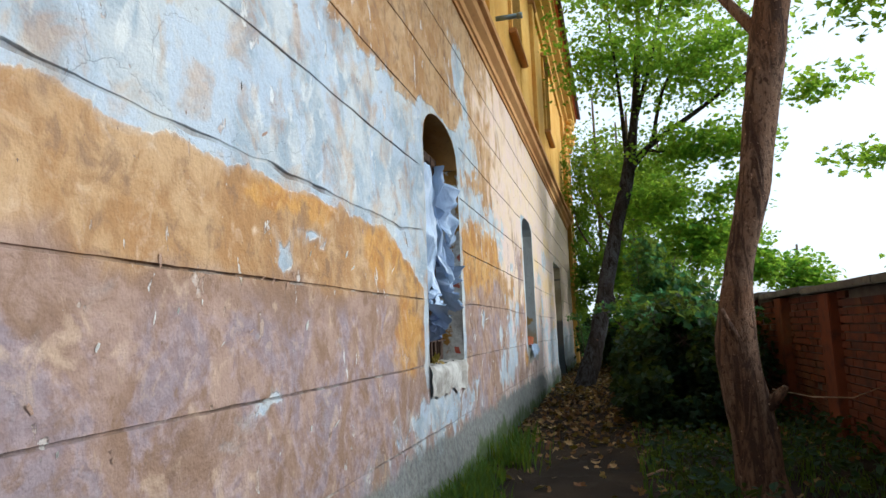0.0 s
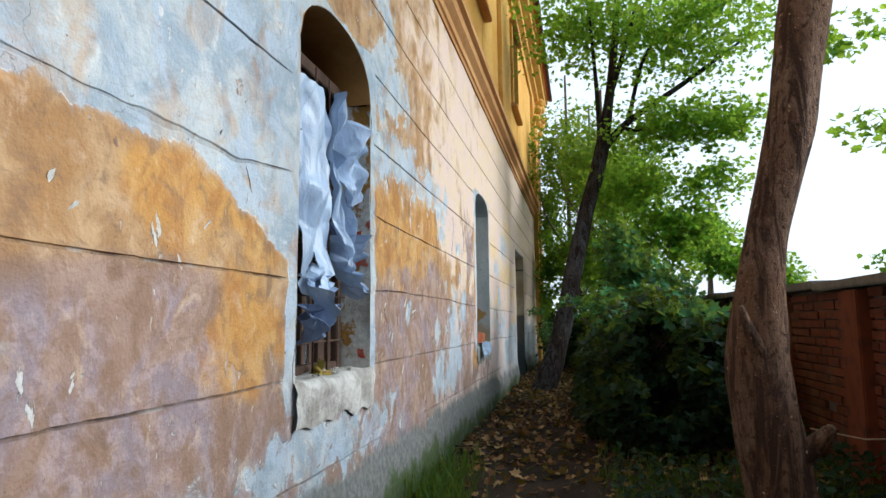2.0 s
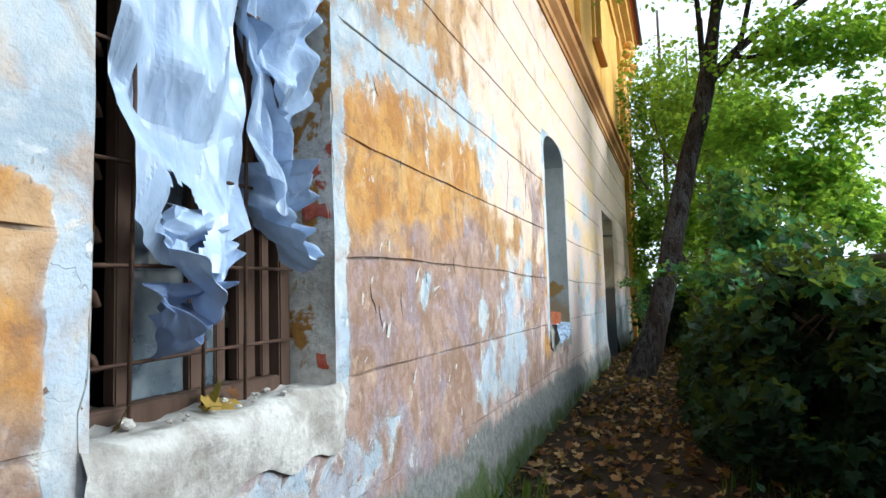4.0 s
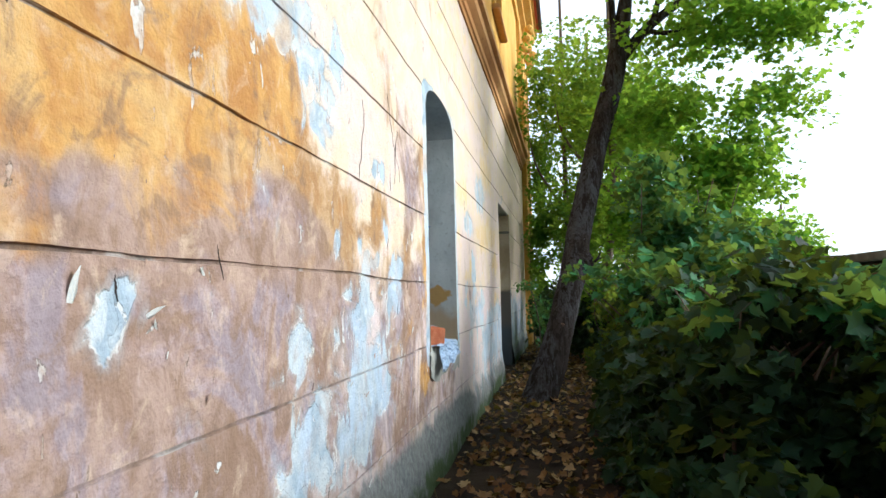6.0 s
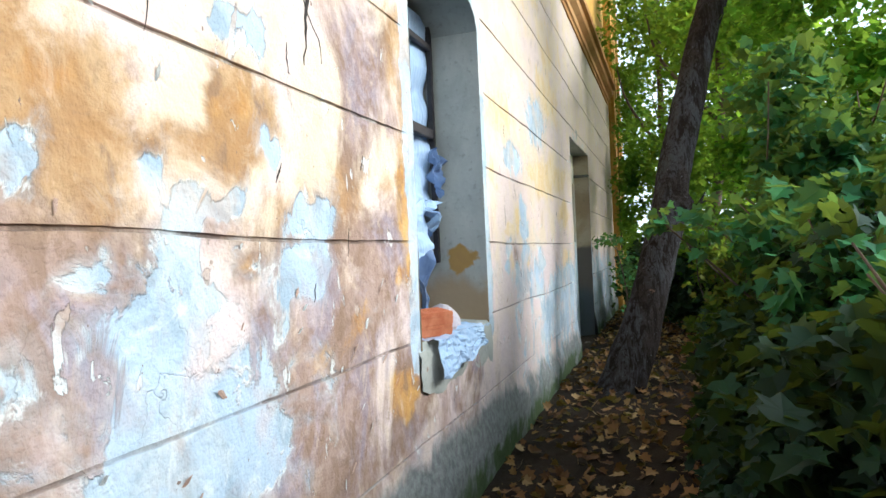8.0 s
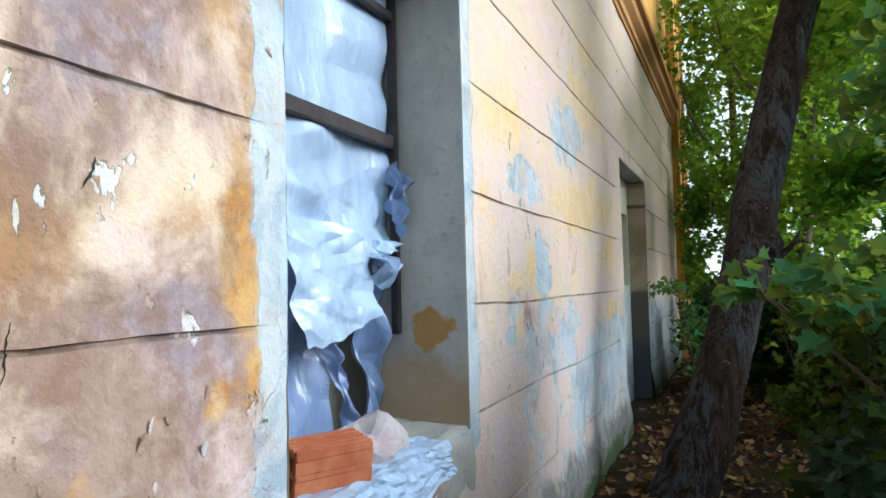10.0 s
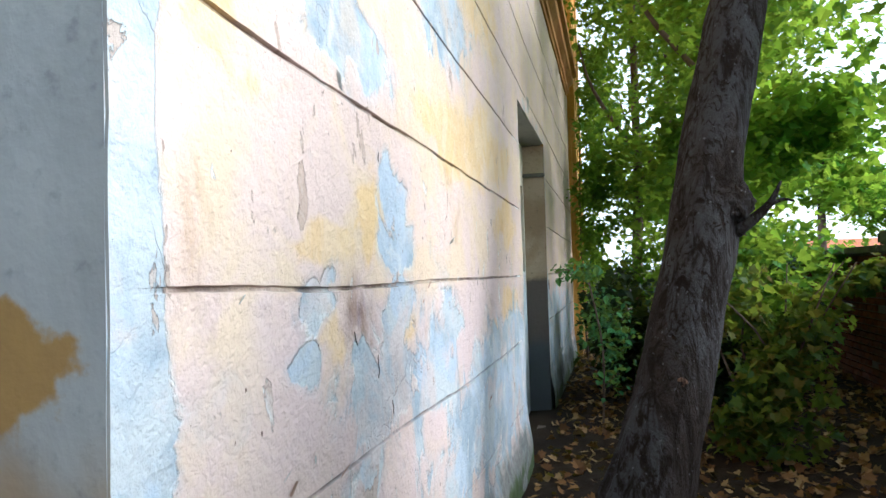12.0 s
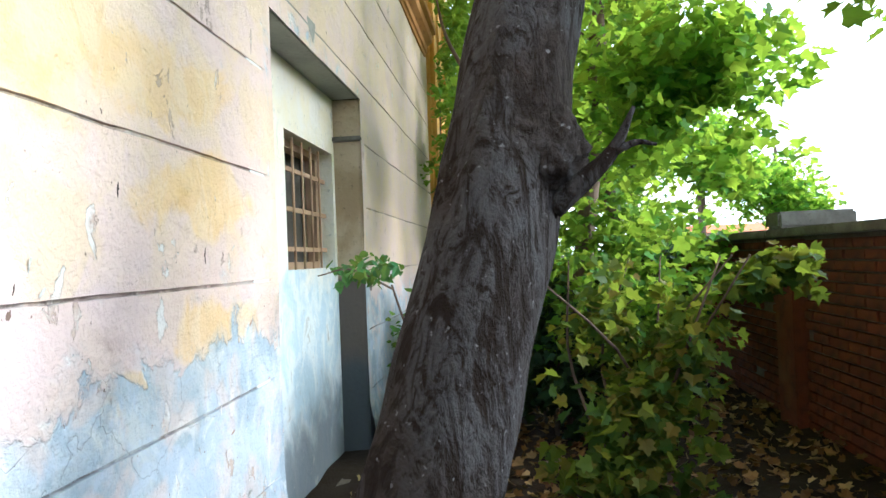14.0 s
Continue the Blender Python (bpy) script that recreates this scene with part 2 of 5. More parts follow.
def window_jamb():
    """Smooth grey render with an ochre leftover and a tan lower part."""
    k = Mat("grey_jamb", 0.92)
    n, f = k.noise(3, 7, 0.6, (1, 1, 0.6), 0.3), k.noise(30, 5)
    col = k.mix(k.step(n, 0.35, 0.65), (0.37, 0.355, 0.31), (0.48, 0.46, 0.40))
    col = k.mix(k.step(f, 0.55, 0.8, 0, 0.5), col, (0.18, 0.17, 0.16))
    c = k.node("ShaderNodeTexCoord").outputs["Object"]
    z = k.node("ShaderNodeSeparateXYZ")
    k.put(z.inputs[0], c)
    low = k.math("ADD", z.outputs[2], k.math("MULTIPLY", k.math("SUBTRACT", n, 0.5), 0.35))
    col = k.mix(k.step(low, 1.34, 1.16), col, (0.42, 0.30, 0.18))
    d = k.node("ShaderNodeVectorMath", operation="DISTANCE")
    k.put(d.inputs[0], c)
    d.inputs[1].default_value = (-1.43, 11.37, 1.38)
    spot = k.math("ADD", d.outputs["Value"], k.math("MULTIPLY", k.math("SUBTRACT", k.noise(9, 5), 0.5), 0.22))
    col = k.mix(k.step(spot, 0.115, 0.085), col, k.mix(f, (0.46, 0.27, 0.08), (0.38, 0.22, 0.08)))
    return k.color(col).bump(k.math("ADD", n, k.math("MULTIPLY", f, 0.5)), 0.6, 0.008).m


def film_mat(name, base, alpha, rough):
    """Milky plastic sheet: part diffuse, part clear."""
    k = Mat(name, rough)
    k.color(k.mix(k.step(k.noise(5, 5, 0.6, (1, 1, 0.5), 0.8), 0.4, 0.7), base, tuple(min(1, x * 0.75) for x in base)))
    k.b.inputs["Coat Weight"].default_value = 0.5
    k.b.inputs["Coat Roughness"].default_value = 0.25
    k.b.inputs["Alpha"].default_value = alpha
    crease = k.math("ABSOLUTE", k.math("SUBTRACT", k.noise(5.5, 3, 0.5, (1, 1, 0.8), 0.3), 0.5))
    pull = k.math("ABSOLUTE", k.math("SUBTRACT", k.noise(9, 2, 0.5, (1, 1.6, 0.35), 0.2), 0.5))
    k.bump(k.math("ADD", k.math("MULTIPLY", crease, -0.6), k.math("MULTIPLY", pull, -0.5)), 0.9, 0.04)
    return k.m


def glass_mat():
    k = Mat("dusty_glass", 0.12)
    k.color(k.mix(k.step(k.noise(6, 5), 0.4, 0.7), (0.10, 0.13, 0.16), (0.22, 0.26, 0.29)))
    k.b.inputs["Alpha"].default_value = 0.75
    k.b.inputs["Specular IOR Level"].default_value = 0.6
    return k.m


PLASTER = plaster_wall()
RENDER = stained("grey_render", (0.30, 0.30, 0.27), (0.38, 0.37, 0.33), 3, 0.92, (0.20, 0.19, 0.17))
OCHRE = stained("ochre_render", (0.42, 0.20, 0.05), (0.50, 0.27, 0.09), 3, 0.9, (0.22, 0.12, 0.06))
YELLOW = stained("yellow_facade_paint", (0.62, 0.33, 0.07), (0.70, 0.43, 0.12), 1.2, 0.88, (0.36, 0.17, 0.05), 14)
CORNICE = stained("cornice_paint", (0.46, 0.22, 0.08), (0.55, 0.31, 0.13), 1.5, 0.85, (0.22, 0.11, 0.06), 16, stretch=(1, 0.4, 1))
WHITE = stained("white_render", (0.68, 0.70, 0.70), (0.78, 0.77, 0.72), 2.5, 0.9, (0.45, 0.46, 0.45))
JAMB = broken_jamb()
MORTAR = stained("crumbling_mortar", (0.34, 0.32, 0.29), (0.58, 0.57, 0.54), 7, 0.95, (0.19, 0.165, 0.14), 26, 0.03)
DIRTY_MORTAR = stained("dirty_mortar", (0.13, 0.10, 0.08), (0.18, 0.15, 0.12), 6, 0.95, (0.06, 0.05, 0.04))
BRICK = brick_mat()
FRESH_BRICK = stained("orange_hollow_brick", (0.34, 0.10, 0.045), (0.44, 0.16, 0.08), 12, 0.9, (0.3, 0.1, 0.05))
WOOD = stained("weathered_wood", (0.055, 0.034, 0.024), (0.10, 0.066, 0.05), 5, 0.85, (0.06, 0.035, 0.025), 26, 0.006, 0.0, (1, 1, 0.12))
PALE_WOOD = stained("pale_wood", (0.40, 0.26, 0.16), (0.48, 0.34, 0.23), 5, 0.85, (0.22, 0.13, 0.08), 26, 0.004, 0.0, (1, 1, 0.15))
RUST = stained("rusty_iron", (0.07, 0.045, 0.035), (0.12, 0.07, 0.05), 12, 0.75, (0.03, 0.02, 0.02), 40, 0.003, 0.3)
STEEL = stained("dark_steel", (0.035, 0.03, 0.032), (0.06, 0.05, 0.05), 10, 0.6, (0.02, 0.02, 0.02), 40, 0.002, 0.5)
PIPE = stained("blue_grey_metal", (0.16, 0.24, 0.28), (0.22, 0.30, 0.34), 6, 0.5, (0.1, 0.12, 0.14), 30, 0.002, 0.6)
FILM = film_mat("milky_plastic_film", (0.43, 0.56, 0.77), 0.93, 0.35)
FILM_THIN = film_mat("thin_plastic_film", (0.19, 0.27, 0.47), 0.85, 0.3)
GLASS = glass_mat()
# one dark tone for the rooms: indoor dimness is put into the colour
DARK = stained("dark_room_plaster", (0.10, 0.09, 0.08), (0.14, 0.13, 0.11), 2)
TILE = stained("roof_tile", (0.42, 0.12, 0.05), (0.50, 0.18, 0.08), 5, 0.85)
STONE = stained("worn_stone", (0.13, 0.12, 0.105), (0.20, 0.19, 0.165), 6, 0.9)
BARK_A = bark("flaky_brown_bark", (0.20, 0.11, 0.065), (0.26, 0.165, 0.11), (0.07, 0.04, 0.028))
BARK_B = bark("dark_grey_bark", (0.036, 0.028, 0.024), (0.062, 0.061, 0.064), (0.014, 0.009, 0.007))
TWIG = stained("twig_bark", (0.10, 0.07, 0.05), (0.15, 0.11, 0.08), 8)
GROUND = ground_mat()
# near-black greens: the deep shade inside the bushes is put into the leaf colour
LEAF_BUSH = leaf_mat("shaded_bush_leaves", [(0.005, 0.017, 0.010), (0.007, 0.025, 0.013), (0.015, 0.048, 0.022)], 0.12)
LEAF_TREE = leaf_mat("maple_leaves", [(0.03, 0.15, 0.02), (0.07, 0.28, 0.03), (0.14, 0.42, 0.04), (0.36, 0.58, 0.06)], 0.6)
# darker copy of maple_leaves: shade at the alley's end is put into the colour
LEAF_DEEP = leaf_mat("shaded_tree_leaves", [(0.02, 0.10, 0.015), (0.045, 0.18, 0.024), (0.09, 0.27, 0.03), (0.20, 0.38, 0.04)], 0.5)
LEAF_MID = leaf_mat("sapling_leaves", [(0.010, 0.055, 0.026), (0.026, 0.13, 0.055), (0.06, 0.23, 0.08)], 0.3)
LEAF_VINE = leaf_mat("autumn_leaves", [(0.016, 0.055, 0.014), (0.035, 0.09, 0.018), (0.09, 0.135, 0.022), (0.19, 0.12, 0.03)], 0.4)
LITTER = leaf_mat("fallen_leaves", [(0.07, 0.03, 0.015), (0.14, 0.06, 0.026), (0.26, 0.14, 0.055), (0.42, 0.29, 0.14)], 0.1)
YELLOW_LEAF = leaf_mat("yellow_dead_leaf", [(0.30, 0.19, 0.04), (0.38, 0.27, 0.07), (0.24, 0.15, 0.05)], 0.1)
GRASS = leaf_mat("grass_blades", [(0.012, 0.045, 0.01), (0.03, 0.085, 0.016), (0.055, 0.13, 0.025)], 0.3)


# ---- mesh helpers ----
def mesh_from(name, verts, faces, smooth=False):
    me = bpy.data.meshes.new(name)
    me.from_pydata(verts, [], faces)
    if smooth:
        me.shade_smooth()
    return me


def part(name, bm, material, parent=None, label="", smooth=False):
    """Links a bmesh or mesh as one object under a thing or a part."""
    if isinstance(bm, bmesh.types.BMesh):
        me = bpy.data.meshes.new(name)
        bm.to_mesh(me)
        bm.free()
    else:
        me = bm
    if smooth:
        me.shade_smooth()
    me.materials.append(material)
    ob = new(name, me)
    if parent:
        ob.parent = parent
    if label:
        ob["label"] = label
    return ob


def thing(name, label, category, group="", kind=""):
    return tagged(new(name), label, category, group, kind)


def box_bm(x0, x1, y0, y1, z0, z1, bevel=0.0, bm=None, turn=None):
    out = bm or bmesh.new()
    mid = Vector(((x0 + x1) / 2, (y0 + y1) / 2, (z0 + z1) / 2))
    m = Matrix.Translation(mid) @ (turn or Matrix()) @ Matrix.Diagonal((x1 - x0, y1 - y0, z1 - z0, 1))
    r = bmesh.ops.create_cube(out, size=1, matrix=m)
    if bevel:
        edges = list({e for v in r["verts"] for e in v.link_edges})
        bmesh.ops.bevel(out, geom=edges, offset=bevel, segments=2, affect="EDGES")
    return out


def tube_mesh(name, pts, radii, sides=10, rough=0.0, seed=0, cap=True):
    """A tube along points, with uneven radius."""
    verts, faces = [], []
    pts = [Vector(p) for p in pts]
    for i, p in enumerate(pts):
        d = (pts[min(i + 1, len(pts) - 1)] - pts[max(i - 1, 0)]).normalized()
        u = d.orthogonal().normalized() if abs(d.x) > 0.9 else d.cross(Vector((1, 0, 0))).normalized()
        w = d.cross(u)
        for s in range(sides):
            a = 2 * math.pi * s / sides
            r = radii[i]
            if rough:
                q = Vector((math.cos(a) * 2.2, math.sin(a) * 2.2, p.z * 1.6 + seed * 7.3))
                r *= 1 + rough * noise.noise(q) + rough * 0.5 * noise.noise(q * 3.1)
            verts.append(p + (u * math.cos(a) + w * math.sin(a)) * r)
    for i in range(len(pts) - 1):
        for s in range(sides):
            a, b = i * sides + s, i * sides + (s + 1) % sides
            faces.append((a, b, b + sides, a + sides))
    if cap:
        faces.append(tuple(range(sides))[::-1])
        faces.append(tuple(range(len(verts) - sides, len(verts))))
    return mesh_from(name, verts, faces, True)


def spline(points, n):
    """Catmull-Rom through (x, y, z, r) points; n steps a span."""
    P = [Vector(p) for p in points]
    P = [2 * P[0] - P[1]] + P + [2 * P[-1] - P[-2]]
    out = []
    for i in range(1, len(P) - 2):
        for s in range(n):
            t = s / n
            out.append(0.5 * ((2 * P[i]) + (P[i + 1] - P[i - 1]) * t + (2 * P[i - 1] - 5 * P[i] + 4 * P[i + 1] - P[i + 2]) * t * t
                              + (3 * P[i] - P[i - 1] - 3 * P[i + 1] + P[i + 2]) * t ** 3))
    out.append(P[-2])
    return out


def limb(name, points, material, parent, sides=12, n=6, rough=0.12, seed=0, label=""):
    q = spline([Vector(p) for p in points], n)
    return part(name, tube_mesh(name, [v.xyz for v in q], [max(v.w, 0.003) for v in q], sides, rough, seed), material, parent, label)


def leaf_soup(name, spots, size, rng, lobed=True, droop=0.4):
    """Many leaves in one mesh: spots are places; each leaf a folded, lobed blade of its own."""
    if lobed:
        shape = [(0, 0), (0.32, -0.06), (0.55, 0.18), (0.36, 0.36), (0.56, 0.62), (0.24, 0.62), (0, 1.0), (-0.24, 0.62), (-0.56, 0.62), (-0.36, 0.36), (-0.55, 0.18), (-0.32, -0.06)]
    else:
        shape = [(0, 0), (0.26, 0.22), (0.32, 0.5), (0.16, 0.82), (0, 1.05), (-0.16, 0.82), (-0.32, 0.5), (-0.26, 0.22)]
    verts, faces = [], []
    for p in spots:
        s = size * rng.uniform(0.55, 1.3)
        az, dip, tw = rng.uniform(0, 2 * math.pi), rng.gauss(-droop, 0.45), rng.gauss(0, 0.5)
        m = Matrix.Translation(p) @ Euler((dip, tw, az)).to_matrix().to_4x4()
        n0 = len(verts)
        fold = rng.uniform(0.1, 0.45)
        for x, y in shape:
            verts.append(m @ Vector((x * s, y * s, abs(x) * s * fold - 0.25 * y * y * s * fold)))
        c = len(verts)
        verts.append(m @ Vector((0, 0.42 * s, -0.03 * s)))
        k = len(shape)
        for i in range(k):
            faces.append((c, n0 + i, n0 + (i + 1) % k))
    return mesh_from(name, verts, faces)


def cloud(rng, centre, radii, n, shell=0.55):
    """Places filling an uneven ball, thicker towards its skin and with gaps."""
    out, c = [], Vector(centre)
    while len(out) < n:
        v = Vector((rng.gauss(0, 1), rng.gauss(0, 1), rng.gauss(0, 1))).normalized()
        r = rng.uniform(shell, 1.0) * (1 + 0.45 * noise.noise(v * 2.1 + c * 0.7))
        p = c + Vector((v.x * radii[0], v.y * radii[1], v.z * radii[2])) * r
        if noise.noise(p * 2.3) > -0.12:
            out.append(p)
    return out


def ground_z(x, y):
    return 0.08 * min(1, max(0, (y - 7) / 9)) + 0.025 * noise.noise(Vector((x * 1.3, y * 1.3, 0))) + 0.05 * max(0, (x - 0.7) / 1.5)


# ---- the long building: plan in metres; its face lies at X0 ----
X0, THICK = -1.26, 0.5
Y0, Y1 = -8.0, 21.5
W1, W2, NICHE = (4.80, 5.87), (10.17, 11.34), (15.40, 17.25)
SILL1, SILL2 = 0.99, 0.97
SPRING = 2.70
NICHE_TOP = 2.80
JOINTS = [0.54, 1.02, 1.48, 1.985, 2.46, 2.94, 3.42, 3.88]
FACE_TOP = 4.42


def arch(y, span):
    u = (y - span[0]) / (span[1] - span[0]) * 2 - 1
    spring, rise = (SPRING, 0.30) if span is W1 else (2.83, 0.20)
    return spring + rise * math.sqrt(max(0, 1 - abs(u) ** 2.4))


def smooth(a, b, v):
    t = min(1, max(0, (v - a) / (b - a)))
    return t * t * (3 - 2 * t)


def near_opening(y, z):
    """Distance to the nearest opening's edge."""
    d = 9.0
    for (a, b), lo, hi in ((W1, SILL1, SPRING + 0.2), (W2, SILL2, SPRING + 0.2), (NICHE, 0.0, NICHE_TOP)):
        dy = max(a - y, 0, y - b)
        dz = max(lo - z, 0, z - hi)
        d = min(d, math.hypot(dy, dz))
    return d


def joint_shift(j, y):
    """Hand-drawn joints: how far each strays from level."""
    if j == 1.48:
        return 0.022 * smooth(5.9, 6.3, y) * smooth(9.3, 8.4, y) - 0.012 * smooth(11.4, 12, y)
    if j == 1.985:
        return -0.05 * smooth(4.8, 4.2, y) - 0.016 * smooth(5.9, 6.3, y) - 0.012 * smooth(11.4, 12, y)
    if j == 1.02:
        return -0.018 * smooth(12.5, 13.5, y)
    return 0.0


def joint_depth(y, z):
    """How deep the incised joint is at a place, 0 to 1."""
    d = near_opening(y, z)
    fade = smooth(0.08, 0.16, d)
    if z < 0.7:
        fade *= smooth(0.35, 0.5, 0.5 + 0.5 * noise.noise(Vector((y * 0.8, 3, 0))))
    return fade


def blot(y, z, cy, cz, ry, rz):
    return math.exp(-(((y - cy) / ry) ** 2 + ((z - cz) / rz) ** 2))


# losses and leftovers of paint: kind, place along the wall, height, half sizes
PATCHES = {"bare": [], "gold": [], "rose": [], "pale": []}


def patch(kind, y, z, ry, rz):
    PATCHES[kind].append((y, z, max(ry, 0.05), max(rz, 0.035)))


patch("gold", 3.44, 2.00, 0.19, 0.09), patch("bare", 2.73, 1.58, 0.06, 0.04), patch("pale", 2.50, 1.66, 0.09, 0.04)
patch("bare", 2.96, 1.69, 0.16, 0.03), patch("gold", 4.27, 1.71, 0.55, 0.18)
patch("gold", 4.42, 1.27, 0.38, 0.23), patch("gold", 2.77, 1.83, 0.42, 0.07), patch("bare", 2.57, 1.01, 0.07, 0.03)
patch("bare", 5.19, 0.66, 0.86, 0.20), patch("bare", 6.13, 3.62, 0.35, 0.32), patch("bare", 6.25, 3.01, 0.50, 0.21)
patch("bare", 7.46, 2.50, 0.60, 0.22), patch("rose", 3.70, 1.23, 0.31, 0.14), patch("rose", 2.95, 0.98, 0.44, 0.09)
patch("gold", 6.22, 2.19, 0.23, 0.12), patch("gold", 6.39, 2.00, 0.44, 0.11)
patch("gold", 7.29, 2.30, 0.44, 0.28), patch("gold", 6.59, 1.83, 0.62, 0.10), patch("bare", 6.51, 2.45, 0.66, 0.11)
patch("bare", 6.99, 2.55, 0.44, 0.15), patch("pale", 8.35, 2.49, 0.38, 0.32), patch("pale", 8.87, 2.14, 0.45, 0.25)
patch("rose", 7.24, 1.67, 0.60, 0.11), patch("rose", 6.46, 1.39, 0.45, 0.08), patch("bare", 8.63, 1.06, 0.49, 0.31)
patch("bare", 8.03, 0.79, 0.37, 0.21), patch("rose", 6.88, 0.69, 0.75, 0.12), patch("rose", 7.36, 1.04, 0.54, 0.11)
patch("bare", 8.89, 2.09, 0.16, 0.08), patch("pale", 8.68, 1.89, 0.12, 0.12), patch("gold", 8.93, 1.84, 0.16, 0.09)
patch("rose", 9.66, 2.14, 0.22, 0.27), patch("bare", 8.54, 1.63, 0.04, 0.05), patch("bare", 8.24, 1.61, 0.03, 0.06)
patch("bare", 8.79, 1.56, 0.12, 0.04), patch("bare", 9.03, 1.78, 0.05, 0.07), patch("bare", 9.24, 1.55, 0.14, 0.05)
patch("bare", 8.37, 1.42, 0.07, 0.06), patch("bare", 8.69, 1.29, 0.18, 0.08), patch("bare", 9.19, 1.37, 0.23, 0.11)
patch("bare", 8.51, 1.23, 0.12, 0.05), patch("bare", 8.87, 0.94, 0.33, 0.10), patch("bare", 8.39, 0.99, 0.08, 0.05)
patch("gold", 8.90, 1.41, 0.07, 0.04), patch("gold", 9.58, 1.22, 0.13, 0.12), patch("gold", 9.27, 1.08, 0.22, 0.05)
patch("gold", 9.97, 0.81, 0.17, 0.12), patch("rose", 8.30, 1.31, 0.13, 0.05), patch("rose", 9.79, 1.36, 0.14, 0.21)
patch("gold", 8.32, 1.78, 0.14, 0.07), patch("rose", 8.25, 1.22, 0.09, 0.04), patch("rose", 7.45, 1.59, 0.17, 0.06)
patch("rose", 7.60, 1.33, 0.25, 0.07), patch("bare", 8.03, 2.11, 0.17, 0.09), patch("bare", 7.82, 1.23, 0.12, 0.06)
patch("bare", 7.62, 1.14, 0.06, 0.05), patch("bare", 8.81, 0.95, 0.38, 0.09), patch("gold", 10.00, 1.73, 0.04, 0.09)
patch("gold", 10.02, 1.55, 0.04, 0.08), patch("gold", 10.06, 1.36, 0.04, 0.06), patch("rose", 9.90, 1.96, 0.04, 0.06)
patch("gold", 9.92, 1.32, 0.06, 0.05), patch("gold", 12.04, 1.57, 0.17, 0.04), patch("gold", 12.28, 1.69, 0.06, 0.07)
patch("gold", 12.08, 1.32, 0.05, 0.07), patch("bare", 12.49, 1.73, 0.09, 0.08), patch("bare", 12.56, 1.57, 0.12, 0.06)
patch("bare", 12.05, 1.49, 0.05, 0.02), patch("bare", 11.97, 1.42, 0.09, 0.05), patch("bare", 12.59, 1.38, 0.17, 0.07)
patch("bare", 12.41, 1.20, 0.28, 0.08), patch("bare", 11.91, 1.29, 0.08, 0.05), patch("bare", 12.21, 1.30, 0.07, 0.05)
patch("bare", 13.17, 1.34, 0.13, 0.09), patch("bare", 13.52, 0.87, 0.22, 0.13), patch("bare", 14.42, 0.88, 0.54, 0.23)
patch("rose", 13.08, 1.24, 0.34, 0.10), patch("rose", 12.30, 1.40, 0.12, 0.05), patch("rose", 11.80, 1.41, 0.08, 0.05)
patch("gold", 13.41, 2.06, 0.47, 0.13), patch("rose", 14.55, 1.70, 0.40, 0.19), patch("gold", 13.91, 2.15, 0.21, 0.07)
patch("gold", 14.56, 2.19, 0.20, 0.12), patch("gold", 14.71, 1.82, 0.38, 0.11), patch("pale", 14.26, 2.25, 0.13, 0.10)
patch("pale", 13.99, 1.66, 0.23, 0.10), patch("rose", 14.10, 1.39, 0.46, 0.07), patch("bare", 14.28, 1.02, 0.35, 0.09)
patch("bare", 14.90, 1.04, 0.26, 0.12), patch("bare", 13.88, 1.04, 0.12, 0.06), patch("gold", 14.81, 1.28, 0.28, 0.08)
patch("gold", 14.17, 1.16, 0.11, 0.04), patch("gold", 11.97, 2.39, 0.34, 0.14), patch("gold", 13.85, 2.96, 0.55, 0.20)
patch("gold", 11.58, 1.95, 0.09, 0.11), patch("bare", 12.21, 2.13, 0.25, 0.09), patch("bare", 13.21, 2.60, 0.40, 0.17)
patch("bare", 6.80, 1.36, 0.08, 0.06), patch("pale", 6.93, 1.23, 0.05, 0.07), patch("rose", 7.49, 1.14, 0.17, 0.08)
patch("bare", 7.80, 1.23, 0.12, 0.09), patch("bare", 8.57, 1.27, 0.36, 0.14), patch("bare", 8.74, 0.89, 0.39, 0.20)
patch("rose", 6.81, 1.62, 0.39, 0.06), patch("rose", 7.59, 1.70, 0.40, 0.11), patch("gold", 6.72, 1.80, 0.21, 0.08)
patch("pale", 8.28, 2.10, 0.46, 0.16), patch("bare", 8.08, 2.35, 0.33, 0.15), patch("bare", 12.45, 1.76, 0.06, 0.09)
patch("bare", 12.56, 1.58, 0.08, 0.06), patch("bare", 12.57, 1.41, 0.11, 0.06), patch("bare", 12.51, 1.24, 0.18, 0.06)
patch("bare", 13.20, 1.30, 0.18, 0.07), patch("bare", 14.49, 1.04, 0.58, 0.08), patch("bare", 12.98, 1.06, 0.18, 0.06)
patch("gold", 12.89, 2.09, 0.18, 0.07), patch("gold", 14.13, 2.19, 0.60, 0.15), patch("gold", 12.33, 1.67, 0.06, 0.11)
patch("gold", 12.66, 1.30, 0.06, 0.04), patch("rose", 12.96, 1.31, 0.14, 0.07), patch("rose", 13.88, 1.30, 0.60, 0.08)


